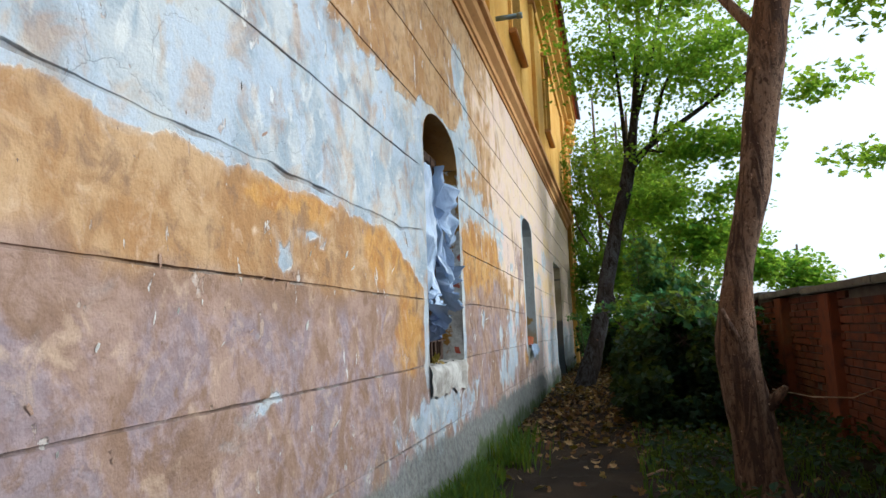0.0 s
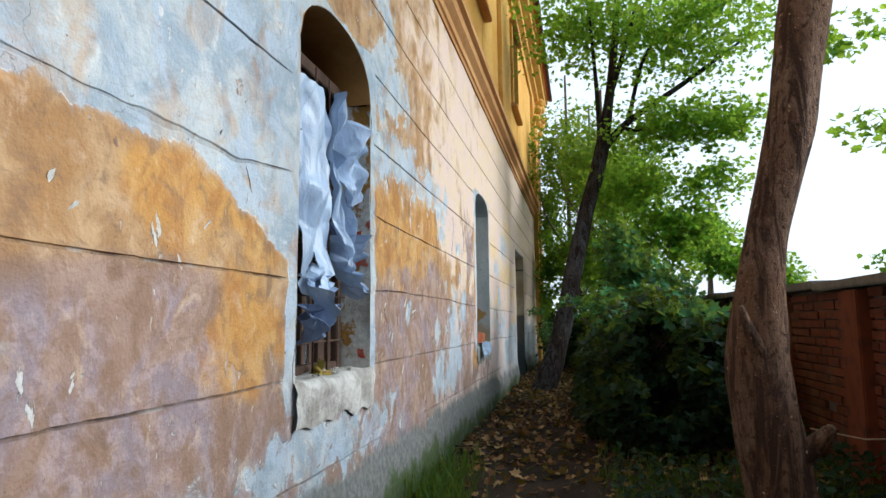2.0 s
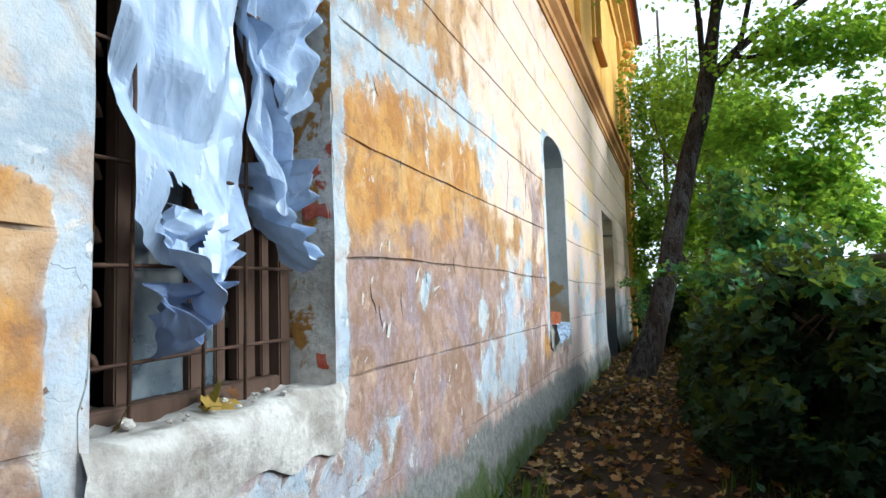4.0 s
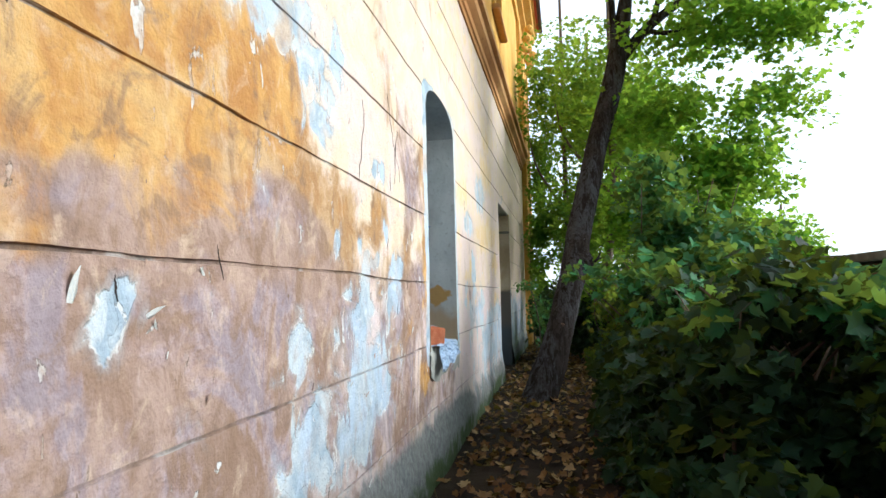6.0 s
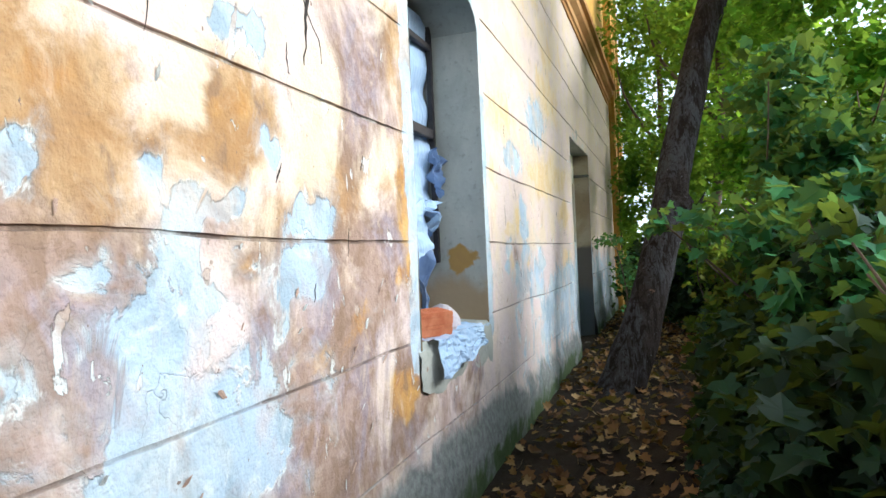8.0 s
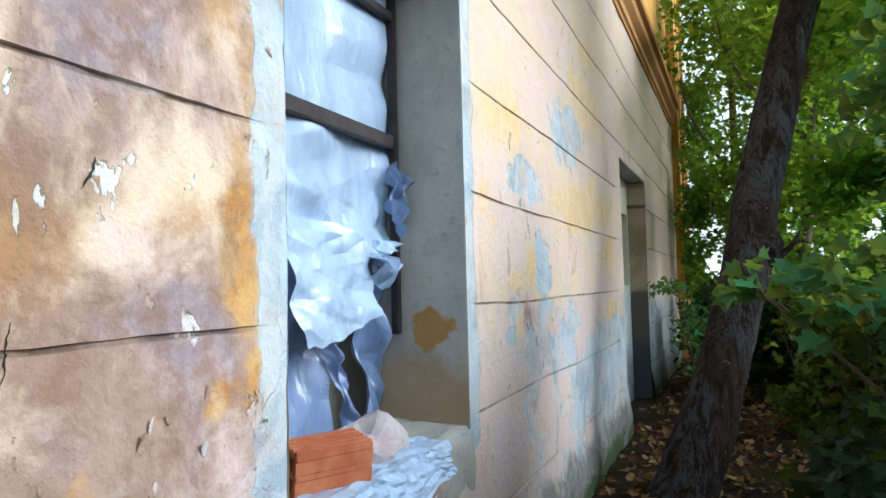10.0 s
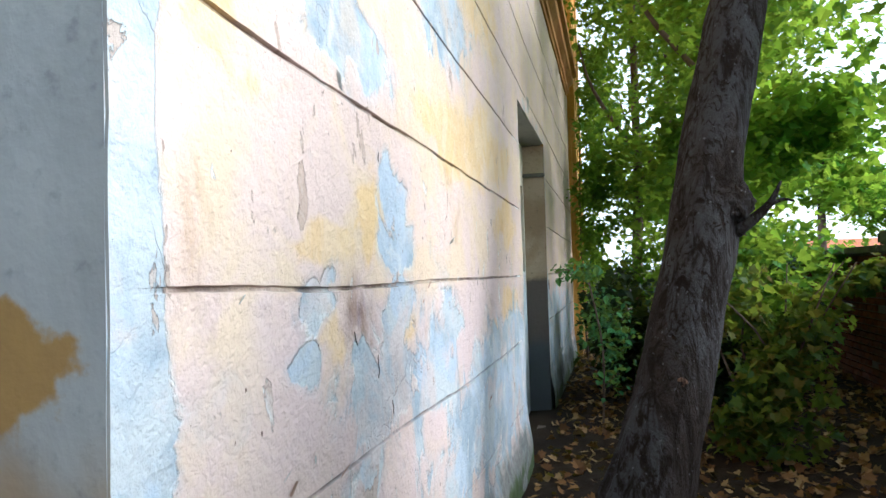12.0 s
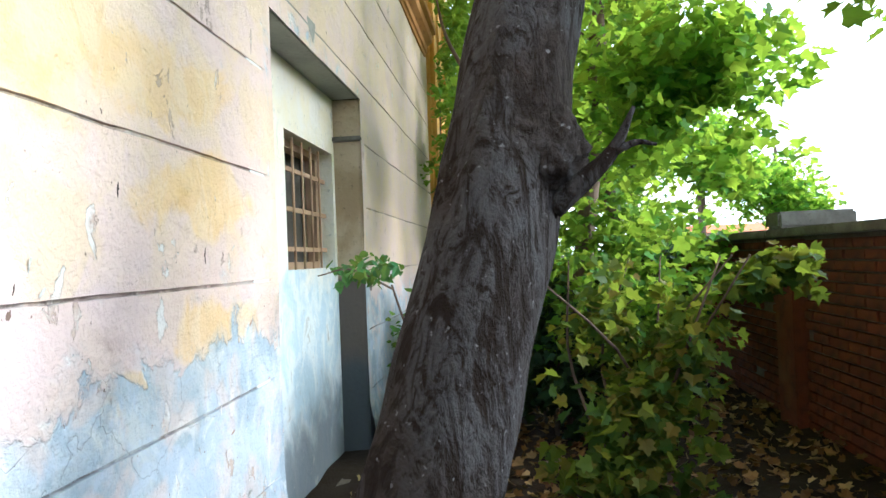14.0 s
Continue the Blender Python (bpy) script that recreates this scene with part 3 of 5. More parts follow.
def patches_at(kind, y, z):
    """How far a place lies inside the patches of a kind: about 1 in the middle, 0 well outside."""
    best, grow = 0.0, 1.15 + 0.25 * smooth(11, 12, y)
    for cy, cz, ry, rz in PATCHES[kind]:
        if abs(y - cy) < 3 * ry and abs(z - cz) < 3.5 * rz:
            v = Vector((y * 3.2, z * 3.2, cy))
            wy = ry * 0.55 * noise.noise(v) + 0.05 * noise.noise(v * 3.3)
            wz = rz * 0.75 * noise.noise(v + Vector((9, 4, 2))) + 0.05 * noise.noise(v * 3.3 + Vector((5, 1, 7)))
            best = max(best, blot(y + wy, z + wz, cy, cz, ry * grow, rz * grow))
    return best


def wall_marks(y, z):
    """Amounts of bare render, rose paint, pale paint, foot darkening (dampness and shade), moss and golden paint at a
    place.
    """
    bare = 0.04
    edge_z = 1.90 - 0.30 * smooth(3.9, 4.75, y)
    bare += 0.95 * smooth(edge_z - 0.07, edge_z + 0.05, z) * smooth(5.0, 4.75, y) * smooth(3.05, 2.7, z)
    bare += 0.45 * smooth(2.05, 2.3, z) * smooth(2.75, 2.45, z) * smooth(5.8, 5.9, y) * smooth(7.0, 6.2, y)
    bare += 0.08 * smooth(0.85, 0.55, z) + 0.26 * smooth(11.8, 12.4, y) * smooth(1.40, 1.05, z)
    bare += 0.30 * smooth(16.9, 17.3, y) * smooth(21.5, 19.8, y) * smooth(1.6, 1.2, z)
    bare += 0.9 * smooth(0.14, 0.09, near_opening(y, z)) * (1 if 8 < y < 12 else 0.25 if y > 12 else 0.85)
    bare += 0.80 * patches_at("bare", y, z)
    gold = patches_at("gold", y, z) + (0.08 + 0.27 * smooth(4.3, 6, y)) * smooth(1.35, 1.6, z) * smooth(9, 7, y) - 0.4 * smooth(3.05, 3.3, z)
    gold += 0.8 * smooth(16.6, 15.0, y) * smooth(3.1, 3.4, z) * smooth(8, 11, y)
    gold *= 1 - 0.5 * smooth(7.6, 8.2, y) * smooth(9.9, 9.6, y)
    rose = 0.10 + 0.75 * smooth(1.75, 1.2, z) + 0.7 * patches_at("rose", y, z) - 0.5 * patches_at("gold", y, z)
    # pale paint, plus the far wall's greater brightness painted in as y grows
    pale = 0.05 + 0.36 * smooth(6.8, 8.6, y) + 0.34 * smooth(10.5, 12, y) + 0.25 * smooth(2.2, 3.0, z) * smooth(5, 7, y) + 0.14 * smooth(12, 15, y)
    pale += 0.5 * patches_at("pale", y, z) - 0.35 * smooth(12, 10, y) * patches_at("gold", y, z) - 0.2 * patches_at("rose", y, z)
    # foot darkening, raised to hold the shade low on the wall as well
    damp_shade = 1.15 * smooth(0.72, 0.22, z) * (1 if y < 12 else 0.7)
    moss = 0.95 * smooth(0.45, 0.08, z) * smooth(1.0, 3.0, y) + 0.25 * blot(y, z, 7.5, 0.4, 1.5, 0.25)
    return bare, rose, pale, damp_shade, moss, gold


def face_x(y, z):
    """Uneven render: long waves, small dents, a swollen foot."""
    v = Vector((y * 0.9, z * 0.9, 5.0))
    x = X0 + 0.010 * noise.noise(v) + 0.004 * noise.noise(v * 5) + 0.035 * smooth(0.5, 0.2, z)
    return x


def wall_grid(name, ys, zs, floor_z=None, parent=None):
    """A face of the wall over the given lines; floor_z(y) lifts its lower edge to an arch."""
    verts, faces, marks, joint = [], [], [], []
    for y in ys:
        for z in zs:
            zz = max(z, floor_z(y)) if floor_z else z
            x, jf = face_x(y, zz), 0.0
            for j in JOINTS:
                wob = joint_shift(j, y) + 0.006 * noise.noise(Vector((y * 2.3, j * 9, 1)))
                d = abs(zz - j)
                if d < 0.020:
                    w = (1.0 if d < 0.0048 else 0.0) * joint_depth(y, j)
                    w *= 0.45 + 0.55 * smooth(-0.3, 0.2, noise.noise(Vector((y * 2.7, j * 5, 6)))) * smooth(-0.5, 0.1, noise.noise(Vector((y * 11, j * 5, 2))))
                    if j == 1.985 and y < 4.5:
                        rag = smooth(-0.3, 0.2, noise.noise(Vector((y * 1.9, 8, 2))))
                        w *= 0.4 + 0.65 * rag * smooth(-0.5, 0.2, noise.noise(Vector((y * 8, 3, 4))))
                        zz += 0.018 * noise.noise(Vector((y * 6, 5, 1))) + (zz - j) * 1.3 * rag * (1 + noise.noise(Vector((y * 9, 2, zz * 30))))
                    x -= 0.014 * w
                    jf = max(jf, min(1, 0.8 * w))
                if d < 0.034:
                    zz += wob + 0.003 * noise.noise(Vector((y * 14, z * 60, 3)))
            verts.append((x, y, zz))
            marks.append(wall_marks(y, zz))
            joint.append(jf)
    n = len(zs)
    for i in range(len(ys) - 1):
        for k in range(n - 1):
            q = [i * n + k, (i + 1) * n + k, (i + 1) * n + k + 1, i * n + k + 1]
            if verts[q[2]][2] - verts[q[1]][2] < 1e-4 and verts[q[3]][2] - verts[q[0]][2] < 1e-4:
                continue
            faces.append(q)
    me = mesh_from(name, verts, faces, True)
    for i, key in enumerate(("bare", "rose", "pale", "damp_shade", "moss", "gold")):
        me.attributes.new(key, "FLOAT", "POINT").data.foreach_set("value", [m[i] for m in marks])
    me.attributes.new("joint", "FLOAT", "POINT").data.foreach_set("value", joint)
    crease = {k for k, z in enumerate(zs) if any(0.0035 < abs(z - j) < 0.0075 for j in JOINTS)}
    sharp = [e.vertices[0] % n in crease and e.vertices[0] % n == e.vertices[1] % n for e in me.edges]
    me.attributes.new("sharp_edge", "BOOLEAN", "EDGE").data.foreach_set("value", sharp)
    return part(name, me, PLASTER, parent)


def lines(a, b, step, extra=()):
    n = max(1, round((b - a) / step))
    s = {round(a + (b - a) * i / n, 4) for i in range(n + 1)}
    for e in extra:
        if a < e < b:
            s = {v for v in s if abs(v - e) > 0.016 or v in extra} | {e}
    return sorted(s | {a, b})


def z_lines(a, b, step=0.08):
    ex = []
    for j in JOINTS:
        ex += [j - 0.03, j - 0.0068, j - 0.0042, j + 0.0042, j + 0.0068, j + 0.03]
    return lines(a, b, step, ex)


facade = thing("wall_west", "long ochre rendered house wall with flaking paint and incised joints", "wall", kind="structure")
for a, b in ((Y0, W1[0]), (W1[1], W2[0]), (W2[1], NICHE[0]), (NICHE[1], Y1)):
    wall_grid("plaster_face", lines(a, b, 0.04), z_lines(-0.3, FACE_TOP, 0.05), None, facade)
for span, sill in ((W1, SILL1), (W2, SILL2)):
    wall_grid("plaster_face", lines(*span, 0.05), z_lines(-0.3, sill), None, facade)
    wall_grid("plaster_face", lines(*span, 0.035), z_lines(SPRING, FACE_TOP, 0.05), lambda y, s=span: arch(y, s), facade)
wall_grid("plaster_face", lines(*NICHE, 0.06), z_lines(NICHE_TOP, FACE_TOP), None, facade)
wall_grid("plaster_face", lines(*NICHE, 0.06), z_lines(-0.3, -0.02), None, facade)


def reveal(span, sill, depth, mat_up, mat_low, chip, seed):
    """Jambs, arch soffit and sill of an opening, as one rough shell a side."""
    cols = [0, 0.02, 0.05] + [depth * i / 6 for i in range(2, 7)]
    for side, y in ((-1, span[0]), (1, span[1])):
        zs = lines(sill, arch(y, span), 0.05)
        verts, faces = [], []
        for z in zs:
            for c in cols:
                q = Vector((c * 6, z * 5, seed + side))
                bite = chip * max(0, noise.noise(q * 1.2) + 0.1) * (1 if c < 0.1 else 0.55)
                verts.append((X0 - c + (0.004 if c == 0 else 0), y + side * bite + side * 0.006 * noise.noise(q * 3), z))
        n = len(cols)
        for i in range(len(zs) - 1):
            for k in range(n - 1):
                faces.append((i * n + k, i * n + k + 1, (i + 1) * n + k + 1, (i + 1) * n + k))
        part("jamb", mesh_from("jamb", verts, faces, True), mat_low, facade)
    ys = lines(*span, 0.035)
    verts, faces = [], []
    for y in ys:
        for c in cols:
            verts.append((X0 - c + (0.004 if c == 0 else 0), y, arch(y, span) + 0.004 * noise.noise(Vector((c * 9, y * 9, seed)))))
    n = len(cols)
    for i in range(len(ys) - 1):
        for k in range(n - 1):
            faces.append((i * n + k, i * n + k + 1, (i + 1) * n + k + 1, (i + 1) * n + k))
    part("soffit", mesh_from("soffit", verts, faces, True), mat_up, facade)


reveal(W1, SILL1, 0.5, OCHRE, JAMB, 0.05, 3.0)
reveal(W2, SILL2, 0.5, RENDER, window_jamb(), 0.006, 9.0)
part("wall_top", box_bm(X0 - THICK, X0 - 0.03, Y0, Y1, FACE_TOP - 0.02, FACE_TOP), RENDER, facade)
# rooms behind the wall, closed; their dimness is put into dark plaster
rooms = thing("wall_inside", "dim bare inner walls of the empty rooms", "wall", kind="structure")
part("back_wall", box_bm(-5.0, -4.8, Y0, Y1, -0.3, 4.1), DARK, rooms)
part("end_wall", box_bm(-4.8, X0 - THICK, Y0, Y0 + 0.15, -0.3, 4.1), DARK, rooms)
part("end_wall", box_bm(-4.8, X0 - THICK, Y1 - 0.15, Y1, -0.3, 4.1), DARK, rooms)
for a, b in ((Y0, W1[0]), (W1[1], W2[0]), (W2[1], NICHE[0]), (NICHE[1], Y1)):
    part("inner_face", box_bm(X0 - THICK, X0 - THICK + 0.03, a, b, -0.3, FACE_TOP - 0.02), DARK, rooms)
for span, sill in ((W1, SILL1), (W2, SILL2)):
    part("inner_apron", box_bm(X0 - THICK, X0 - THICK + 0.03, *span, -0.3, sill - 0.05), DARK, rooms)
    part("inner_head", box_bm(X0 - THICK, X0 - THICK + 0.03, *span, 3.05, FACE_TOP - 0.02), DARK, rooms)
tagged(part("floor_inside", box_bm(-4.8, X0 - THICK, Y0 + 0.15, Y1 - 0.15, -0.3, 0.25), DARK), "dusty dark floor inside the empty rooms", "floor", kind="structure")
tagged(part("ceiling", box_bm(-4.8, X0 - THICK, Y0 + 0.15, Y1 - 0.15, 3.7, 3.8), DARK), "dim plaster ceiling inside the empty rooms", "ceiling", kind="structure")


# ---- cornice, upper storey and eaves ----
def extrude_profile(name, prof, y0, y1, material, parent, step=0.5, wob=0.004):
    """A moulding: profile of (x out from the wall, z) drawn along y."""
    ys = lines(y0, y1, step)
    verts, faces, n = [], [], len(prof)
    for y in ys:
        for i, (x, z) in enumerate(prof):
            verts.append((X0 + x + wob * noise.noise(Vector((y * 1.7, i, 2))), y, z + wob * noise.noise(Vector((y * 1.3, i, 7)))))
    for i in range(len(ys) - 1):
        for k in range(n - 1):
            faces.append((i * n + k, (i + 1) * n + k, (i + 1) * n + k + 1, i * n + k + 1))
    faces.append(tuple(range(n)))
    faces.append(tuple(range(len(verts) - n, len(verts)))[::-1])
    return part(name, mesh_from(name, verts, faces), material, parent)


band = thing("cornice", "projecting moulded string course in worn brown-orange paint", "cornice", kind="structure")
extrude_profile("moulding", [(-0.3, 4.38), (0.02, 4.38), (0.03, 4.42), (0.05, 4.43), (0.055, 4.51), (0.12, 4.57), (0.13, 4.66), (0.18, 4.68), (0.185, 4.75), (0.08, 4.82), (-0.3, 4.84)], Y0, Y1 - 0.2, CORNICE, band)
upper = thing("upper_storey", "yellow upper storey wall with tall framed windows", "wall", kind="structure")
EAVE = 8.45
UP_W = [(c - 0.55, c + 0.55) for c in (-0.1, 5.33, 10.81, 16.3)]
edge = [Y0] + [v for w in UP_W for v in w] + [Y1]
for a, b in zip(edge[::2], edge[1::2]):
    part("wall_pier", box_bm(X0 - 0.45, X0 - 0.03, a, b, 4.8, EAVE), YELLOW, upper)
for a, b in UP_W:
    part("apron", box_bm(X0 - 0.45, X0 - 0.034, a, b, 4.8, 6.05), YELLOW, upper)
    part("head", box_bm(X0 - 0.45, X0 - 0.034, a, b, 7.85, EAVE), YELLOW, upper)
    part("window_surround", box_bm(X0 - 0.03, X0 + 0.025, a - 0.16, a, 6.03, 7.9, 0.01), YELLOW, upper)
    part("window_surround", box_bm(X0 - 0.03, X0 + 0.025, b, b + 0.16, 6.03, 7.9, 0.01), YELLOW, upper)
    part("window_sill", box_bm(X0 - 0.03, X0 + 0.10, a - 0.2, b + 0.2, 5.96, 6.05, 0.015), CORNICE, upper)
    part("hood", box_bm(X0 - 0.03, X0 + 0.12, a - 0.2, b + 0.2, 7.9, 8.0, 0.015), CORNICE, upper)
    fr = part("window_frame", box_bm(X0 - 0.2, X0 - 0.15, a, a + 0.07, 6.05, 7.85), WOOD, upper)
    for p, q, r, s in ((b - 0.07, b, 6.05, 7.85), (a, b, 6.05, 6.12), (a, b, 7.78, 7.85), ((a + b) / 2 - 0.03, (a + b) / 2 + 0.03, 6.12, 7.78), (a + 0.07, b - 0.07, 7.2, 7.25)):
        part("bar", box_bm(X0 - 0.2, X0 - 0.15, p + 0.002, q - 0.002, r, s), WOOD, fr)
    part("pane", box_bm(X0 - 0.185, X0 - 0.175, a + 0.07, b - 0.07, 6.12, 7.78), GLASS, upper)
    # dark sheet behind the pane, standing in for the unlit room
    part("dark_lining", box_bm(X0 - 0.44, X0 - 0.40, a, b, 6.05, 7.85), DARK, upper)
for y in (2.6, 8.05, 13.5):
    part("pilaster", box_bm(X0 - 0.03, X0 + 0.05, y - 0.22, y + 0.22, 4.84, 8.1, 0.012), YELLOW, upper)
    part("capital", box_bm(X0 - 0.03, X0 + 0.09, y - 0.26, y + 0.26, 8.1, 8.24, 0.02), CORNICE, upper)
eaves = thing("eaves", "deep yellow eaves cornice under the roof edge", "eaves", kind="structure")
extrude_profile("moulding", [(-0.45, 8.28), (0.03, 8.30), (0.06, 8.42), (0.17, 8.48), (0.18, 8.6), (0.34, 8.68), (0.36, 8.82), (0.41, 8.84), (0.42, 8.92), (-0.45, 8.96)], Y0, Y1 + 2.6, YELLOW, eaves)
roof = thing("roof", "red clay tile roof above the eaves", "roof", kind="structure")
rb = bmesh.new()
q = [rb.verts.new(v) for v in ((X0 + 0.52, Y0, 8.93), (X0 + 0.52, Y1 + 2.6, 8.93), (X0 - 4, Y1 + 2.6, 11.2), (X0 - 4, Y0, 11.2))]
rb.faces.new(q)
bmesh.ops.solidify(rb, geom=rb.faces[:], thickness=0.06)
part("tile_sheet", rb, TILE, roof)
part("rear_wall", box_bm(X0 - 4.0, X0 - 3.8, Y0, Y1 + 2.6, 3.8, 11.1), DARK, roof)
part("gutter", tube_mesh("gutter", [(X0 + 0.53, Y0 + i * 3.2, 8.95) for i in range(11)], [0.055] * 11, 8), RUST, roof)
for y in (Y0, Y1 + 2.4):
    part("gable", box_bm(X0 - 3.8, X0 - 0.45, y, y + 0.15, 3.8, 9.1), YELLOW, roof)

# projecting end bay beyond the cornice, with strip pilasters and scroll brackets
end_bay = thing("end_bay", "projecting yellow end bay of the house with strip pilasters", "wall", kind="structure")
part("bay_wall", box_bm(X0 - 0.45, X0 + 0.05, Y1, Y1 + 2.6, -0.3, 8.3), YELLOW, end_bay)
for y in (Y1 + 0.05, Y1 + 0.75, Y1 + 1.9):
    part("pilaster", box_bm(X0 + 0.05, X0 + 0.12, y, y + 0.4, -0.3, 7.5, 0.015), YELLOW, end_bay)
    bm = bmesh.new()
    for i, (dz, dx, r) in enumerate(((7.65, 0.10, 0.11), (7.9, 0.16, 0.13), (8.12, 0.24, 0.12))):
        bmesh.ops.create_icosphere(bm, subdivisions=2, radius=r, matrix=Matrix.Translation((X0 + 0.05 + dx, y + 0.2, dz)) @ Matrix.Diagonal((1, 1.3, 1.1, 1)))
    for v in bm.verts:
        v.co += v.normal * 0.03 * noise.noise(v.co * 14)
    part("scroll_bracket", bm, YELLOW, end_bay, "weathered scroll ornament")

# blue-grey pipe stub standing out from the upper wall
stub = thing("pipe_stub", "blue-grey metal pipe stub standing out of the wall", "pipe")
part("tube", tube_mesh("tube", [(X0 - 0.1, 8.64, 5.5), (X0 + 0.34, 8.64, 5.5)], [0.035, 0.035], 12), PIPE, stub)
part("collar", tube_mesh("collar", [(X0 + 0.29, 8.64, 5.5), (X0 + 0.36, 8.64, 5.5)], [0.045, 0.045], 12), PIPE, stub)


# ---- ground ----
def ground_sheet():
    xs = sorted(set([-300, -60, -5] + lines(-1.4, 3.2, 0.09) + [8, 30, 80, 300]))
    ys = sorted(set([-300, -60, -12] + lines(-4, 24, 0.12) + [34, 70, 130, 400]))
    verts = [(x, y, ground_z(min(x, 3), y) + (0.03 * noise.noise(Vector((x * 4, y * 4, 1))) if -1.4 <= x <= 3 else 0)
              - (0.35 if x < -1.5 else 0)) for x in xs for y in ys]
    n = len(ys)
    faces = [(i * n + j, (i + 1) * n + j, (i + 1) * n + j + 1, i * n + j + 1) for i in range(len(xs) - 1) for j in range(n - 1)]
    return tagged(part("ground", mesh_from("ground", verts, faces, True), GROUND), "dark trodden earth path strewn with dead leaves", "ground", kind="structure")


ground_sheet()
rng = random.Random(11)
spots = []
while len(spots) < 6500:
    y = rng.uniform(-1, 22)
    x = rng.uniform(-1.2, 2.1)
    keep = 0.12 + 0.88 * smooth(6, 9, y)
    if rng.random() < keep:
        spots.append(Vector((x, y, ground_z(x, y) + rng.uniform(0.0, 0.05))))
tagged(part("leaf_litter", leaf_soup("leaf_litter", spots, 0.07, rng, True, 0.0), LITTER), "brown and tan fallen maple leaves on the ground", "leaves", kind="stuff")


def blades(name, spots, height, rng, label):
    verts, faces = [], []
    for p in spots:
        h, a = height * rng.uniform(0.5, 1.3), rng.uniform(0, 6.28)
        lean = Vector((math.cos(a), math.sin(a), 0)) * h * rng.uniform(0.2, 0.7)
        side = Vector((-math.sin(a), math.cos(a), 0)) * 0.006
        n0 = len(verts)
        verts += [p - side, p + side, p + lean * 0.4 + Vector((0, 0, h * 0.65)) + side * 0.7, p + lean * 0.4 + Vector((0, 0, h * 0.65)) - side * 0.7, p + lean + Vector((0, 0, h * 0.9))]
        faces += [(n0, n0 + 1, n0 + 2, n0 + 3), (n0 + 3, n0 + 2, n0 + 4)]
    return tagged(part(name, mesh_from(name, verts, faces), GRASS), label, "grass", kind="stuff")


spots = []
while len(spots) < 3000:
    y, x = rng.uniform(1.5, 9.5), rng.gauss(-1.02, 0.13)
    if x > X0 + 0.04 and noise.noise(Vector((x, y * 1.4, 4))) > -0.1 and y < 4.2 + rng.random() * 4:
        spots.append(Vector((x, y, ground_z(x, y))))
blades("grass_tuft", spots, 0.22, rng, "green grass along the foot of the wall")
spots = [Vector((x, y, ground_z(x, y))) for x, y in ((rng.uniform(0.15, 2.1), rng.uniform(3.0, 9.5)) for _ in range(3000)) if noise.noise(Vector((x * 1.5, y * 1.5, 8))) > -0.15]
blades("grass_patch", spots, 0.16, rng, "low green grass beside the path")
spots = [Vector((x, y, ground_z(x, y) + rng.uniform(0.05, 0.32))) for x, y in ((rng.uniform(0.25, 2.1), rng.uniform(3.6, 9.0)) for _ in range(2600)) if noise.noise(Vector((x * 1.1, y * 1.1, 15))) > -0.2]
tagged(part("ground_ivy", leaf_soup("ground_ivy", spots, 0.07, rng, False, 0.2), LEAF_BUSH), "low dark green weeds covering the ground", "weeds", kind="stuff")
for p, a, l in (((0.68, 8.1), 1.1, 0.42), ((0.2, 6.0), 0.3, 0.25), ((-0.85, 8.2), 2.6, 0.6), ((-0.6, 9.4), 1.9, 0.5)):
    x, y = p
    d = Vector((math.cos(a), math.sin(a), 0)) * l
    z = ground_z(x, y) + 0.03
    tagged(part("stick", tube_mesh("stick", [(x, y, z), (x + d.x * 0.5, y + d.y * 0.5, z + 0.04), (x + d.x, y + d.y, z + 0.01)], [0.011, 0.012, 0.006], 6, 0.2), PALE_WOOD if l < 0.5 else TWIG), "dry broken stick lying on the ground", "stick", "sticks on the ground")

# added wall, never in view: keeps the southern sky from brightening the alley
tagged(part("wall_south", box_bm(X0 + 0.06, 9.0, -4.4, -4.0, -0.3, 8.0), DIRTY_MORTAR), "added dark wall out of view that blocks light from the south", "wall", kind="structure")

# ---- brick boundary wall ----
BW, BT = 2.1, 1.50


def top_of(y):
    return BT + 0.10 * smooth(6, 14, y)


boundary = thing("boundary_wall", "old dark red brick boundary wall with piers and a flat coping", "wall", kind="structure")
for y in range(-8, 26, 2):
    part("core", box_bm(BW + 0.012, BW + 0.3, y, y + 2, -0.3, top_of(y + 1)), DIRTY_MORTAR, boundary)
piers = [0.2, 2.0, 3.8, 5.6, 7.35, 9.15, 10.95, 12.75, 14.55, 17.75, 20.8]
for y in piers:
    part("pier", box_bm(BW - 0.10, BW + 0.02, y - 0.17, y + 0.17, -0.2, top_of(y) - 0.02, 0.01), BRICK, boundary)
for y in range(-8, 26, 2):
    bm = box_bm(BW - 0.13, BW + 0.38, y + 0.004, y + 1.996, top_of(y + 1) - 0.0, top_of(y + 1) + 0.07, 0.012)
    for v in bm.verts:
        v.co.z += 0.012 * noise.noise(v.co * 3)
    part("coping_slab", bm, STONE, boundary)
cap = box_bm(BW - 0.16, BW + 0.42, 17.62, 17.9, 1.67, 1.80, 0.02)
part("pier_cap", cap, STONE, boundary)
brick_me = bpy.data.meshes.new("brick")
bb = box_bm(-0.02, 0.02, -0.118, 0.118, -0.031, 0.031, 0.005)
bb.to_mesh(brick_me), bb.free()
brick_me.materials.append(BRICK)
rest_v, rest_f = [], []
cube_f = [(0, 1, 3, 2), (4, 6, 7, 5), (0, 4, 5, 1), (2, 3, 7, 6), (0, 2, 6, 4), (1, 5, 7, 3)]
rngb = random.Random(5)
made = 0
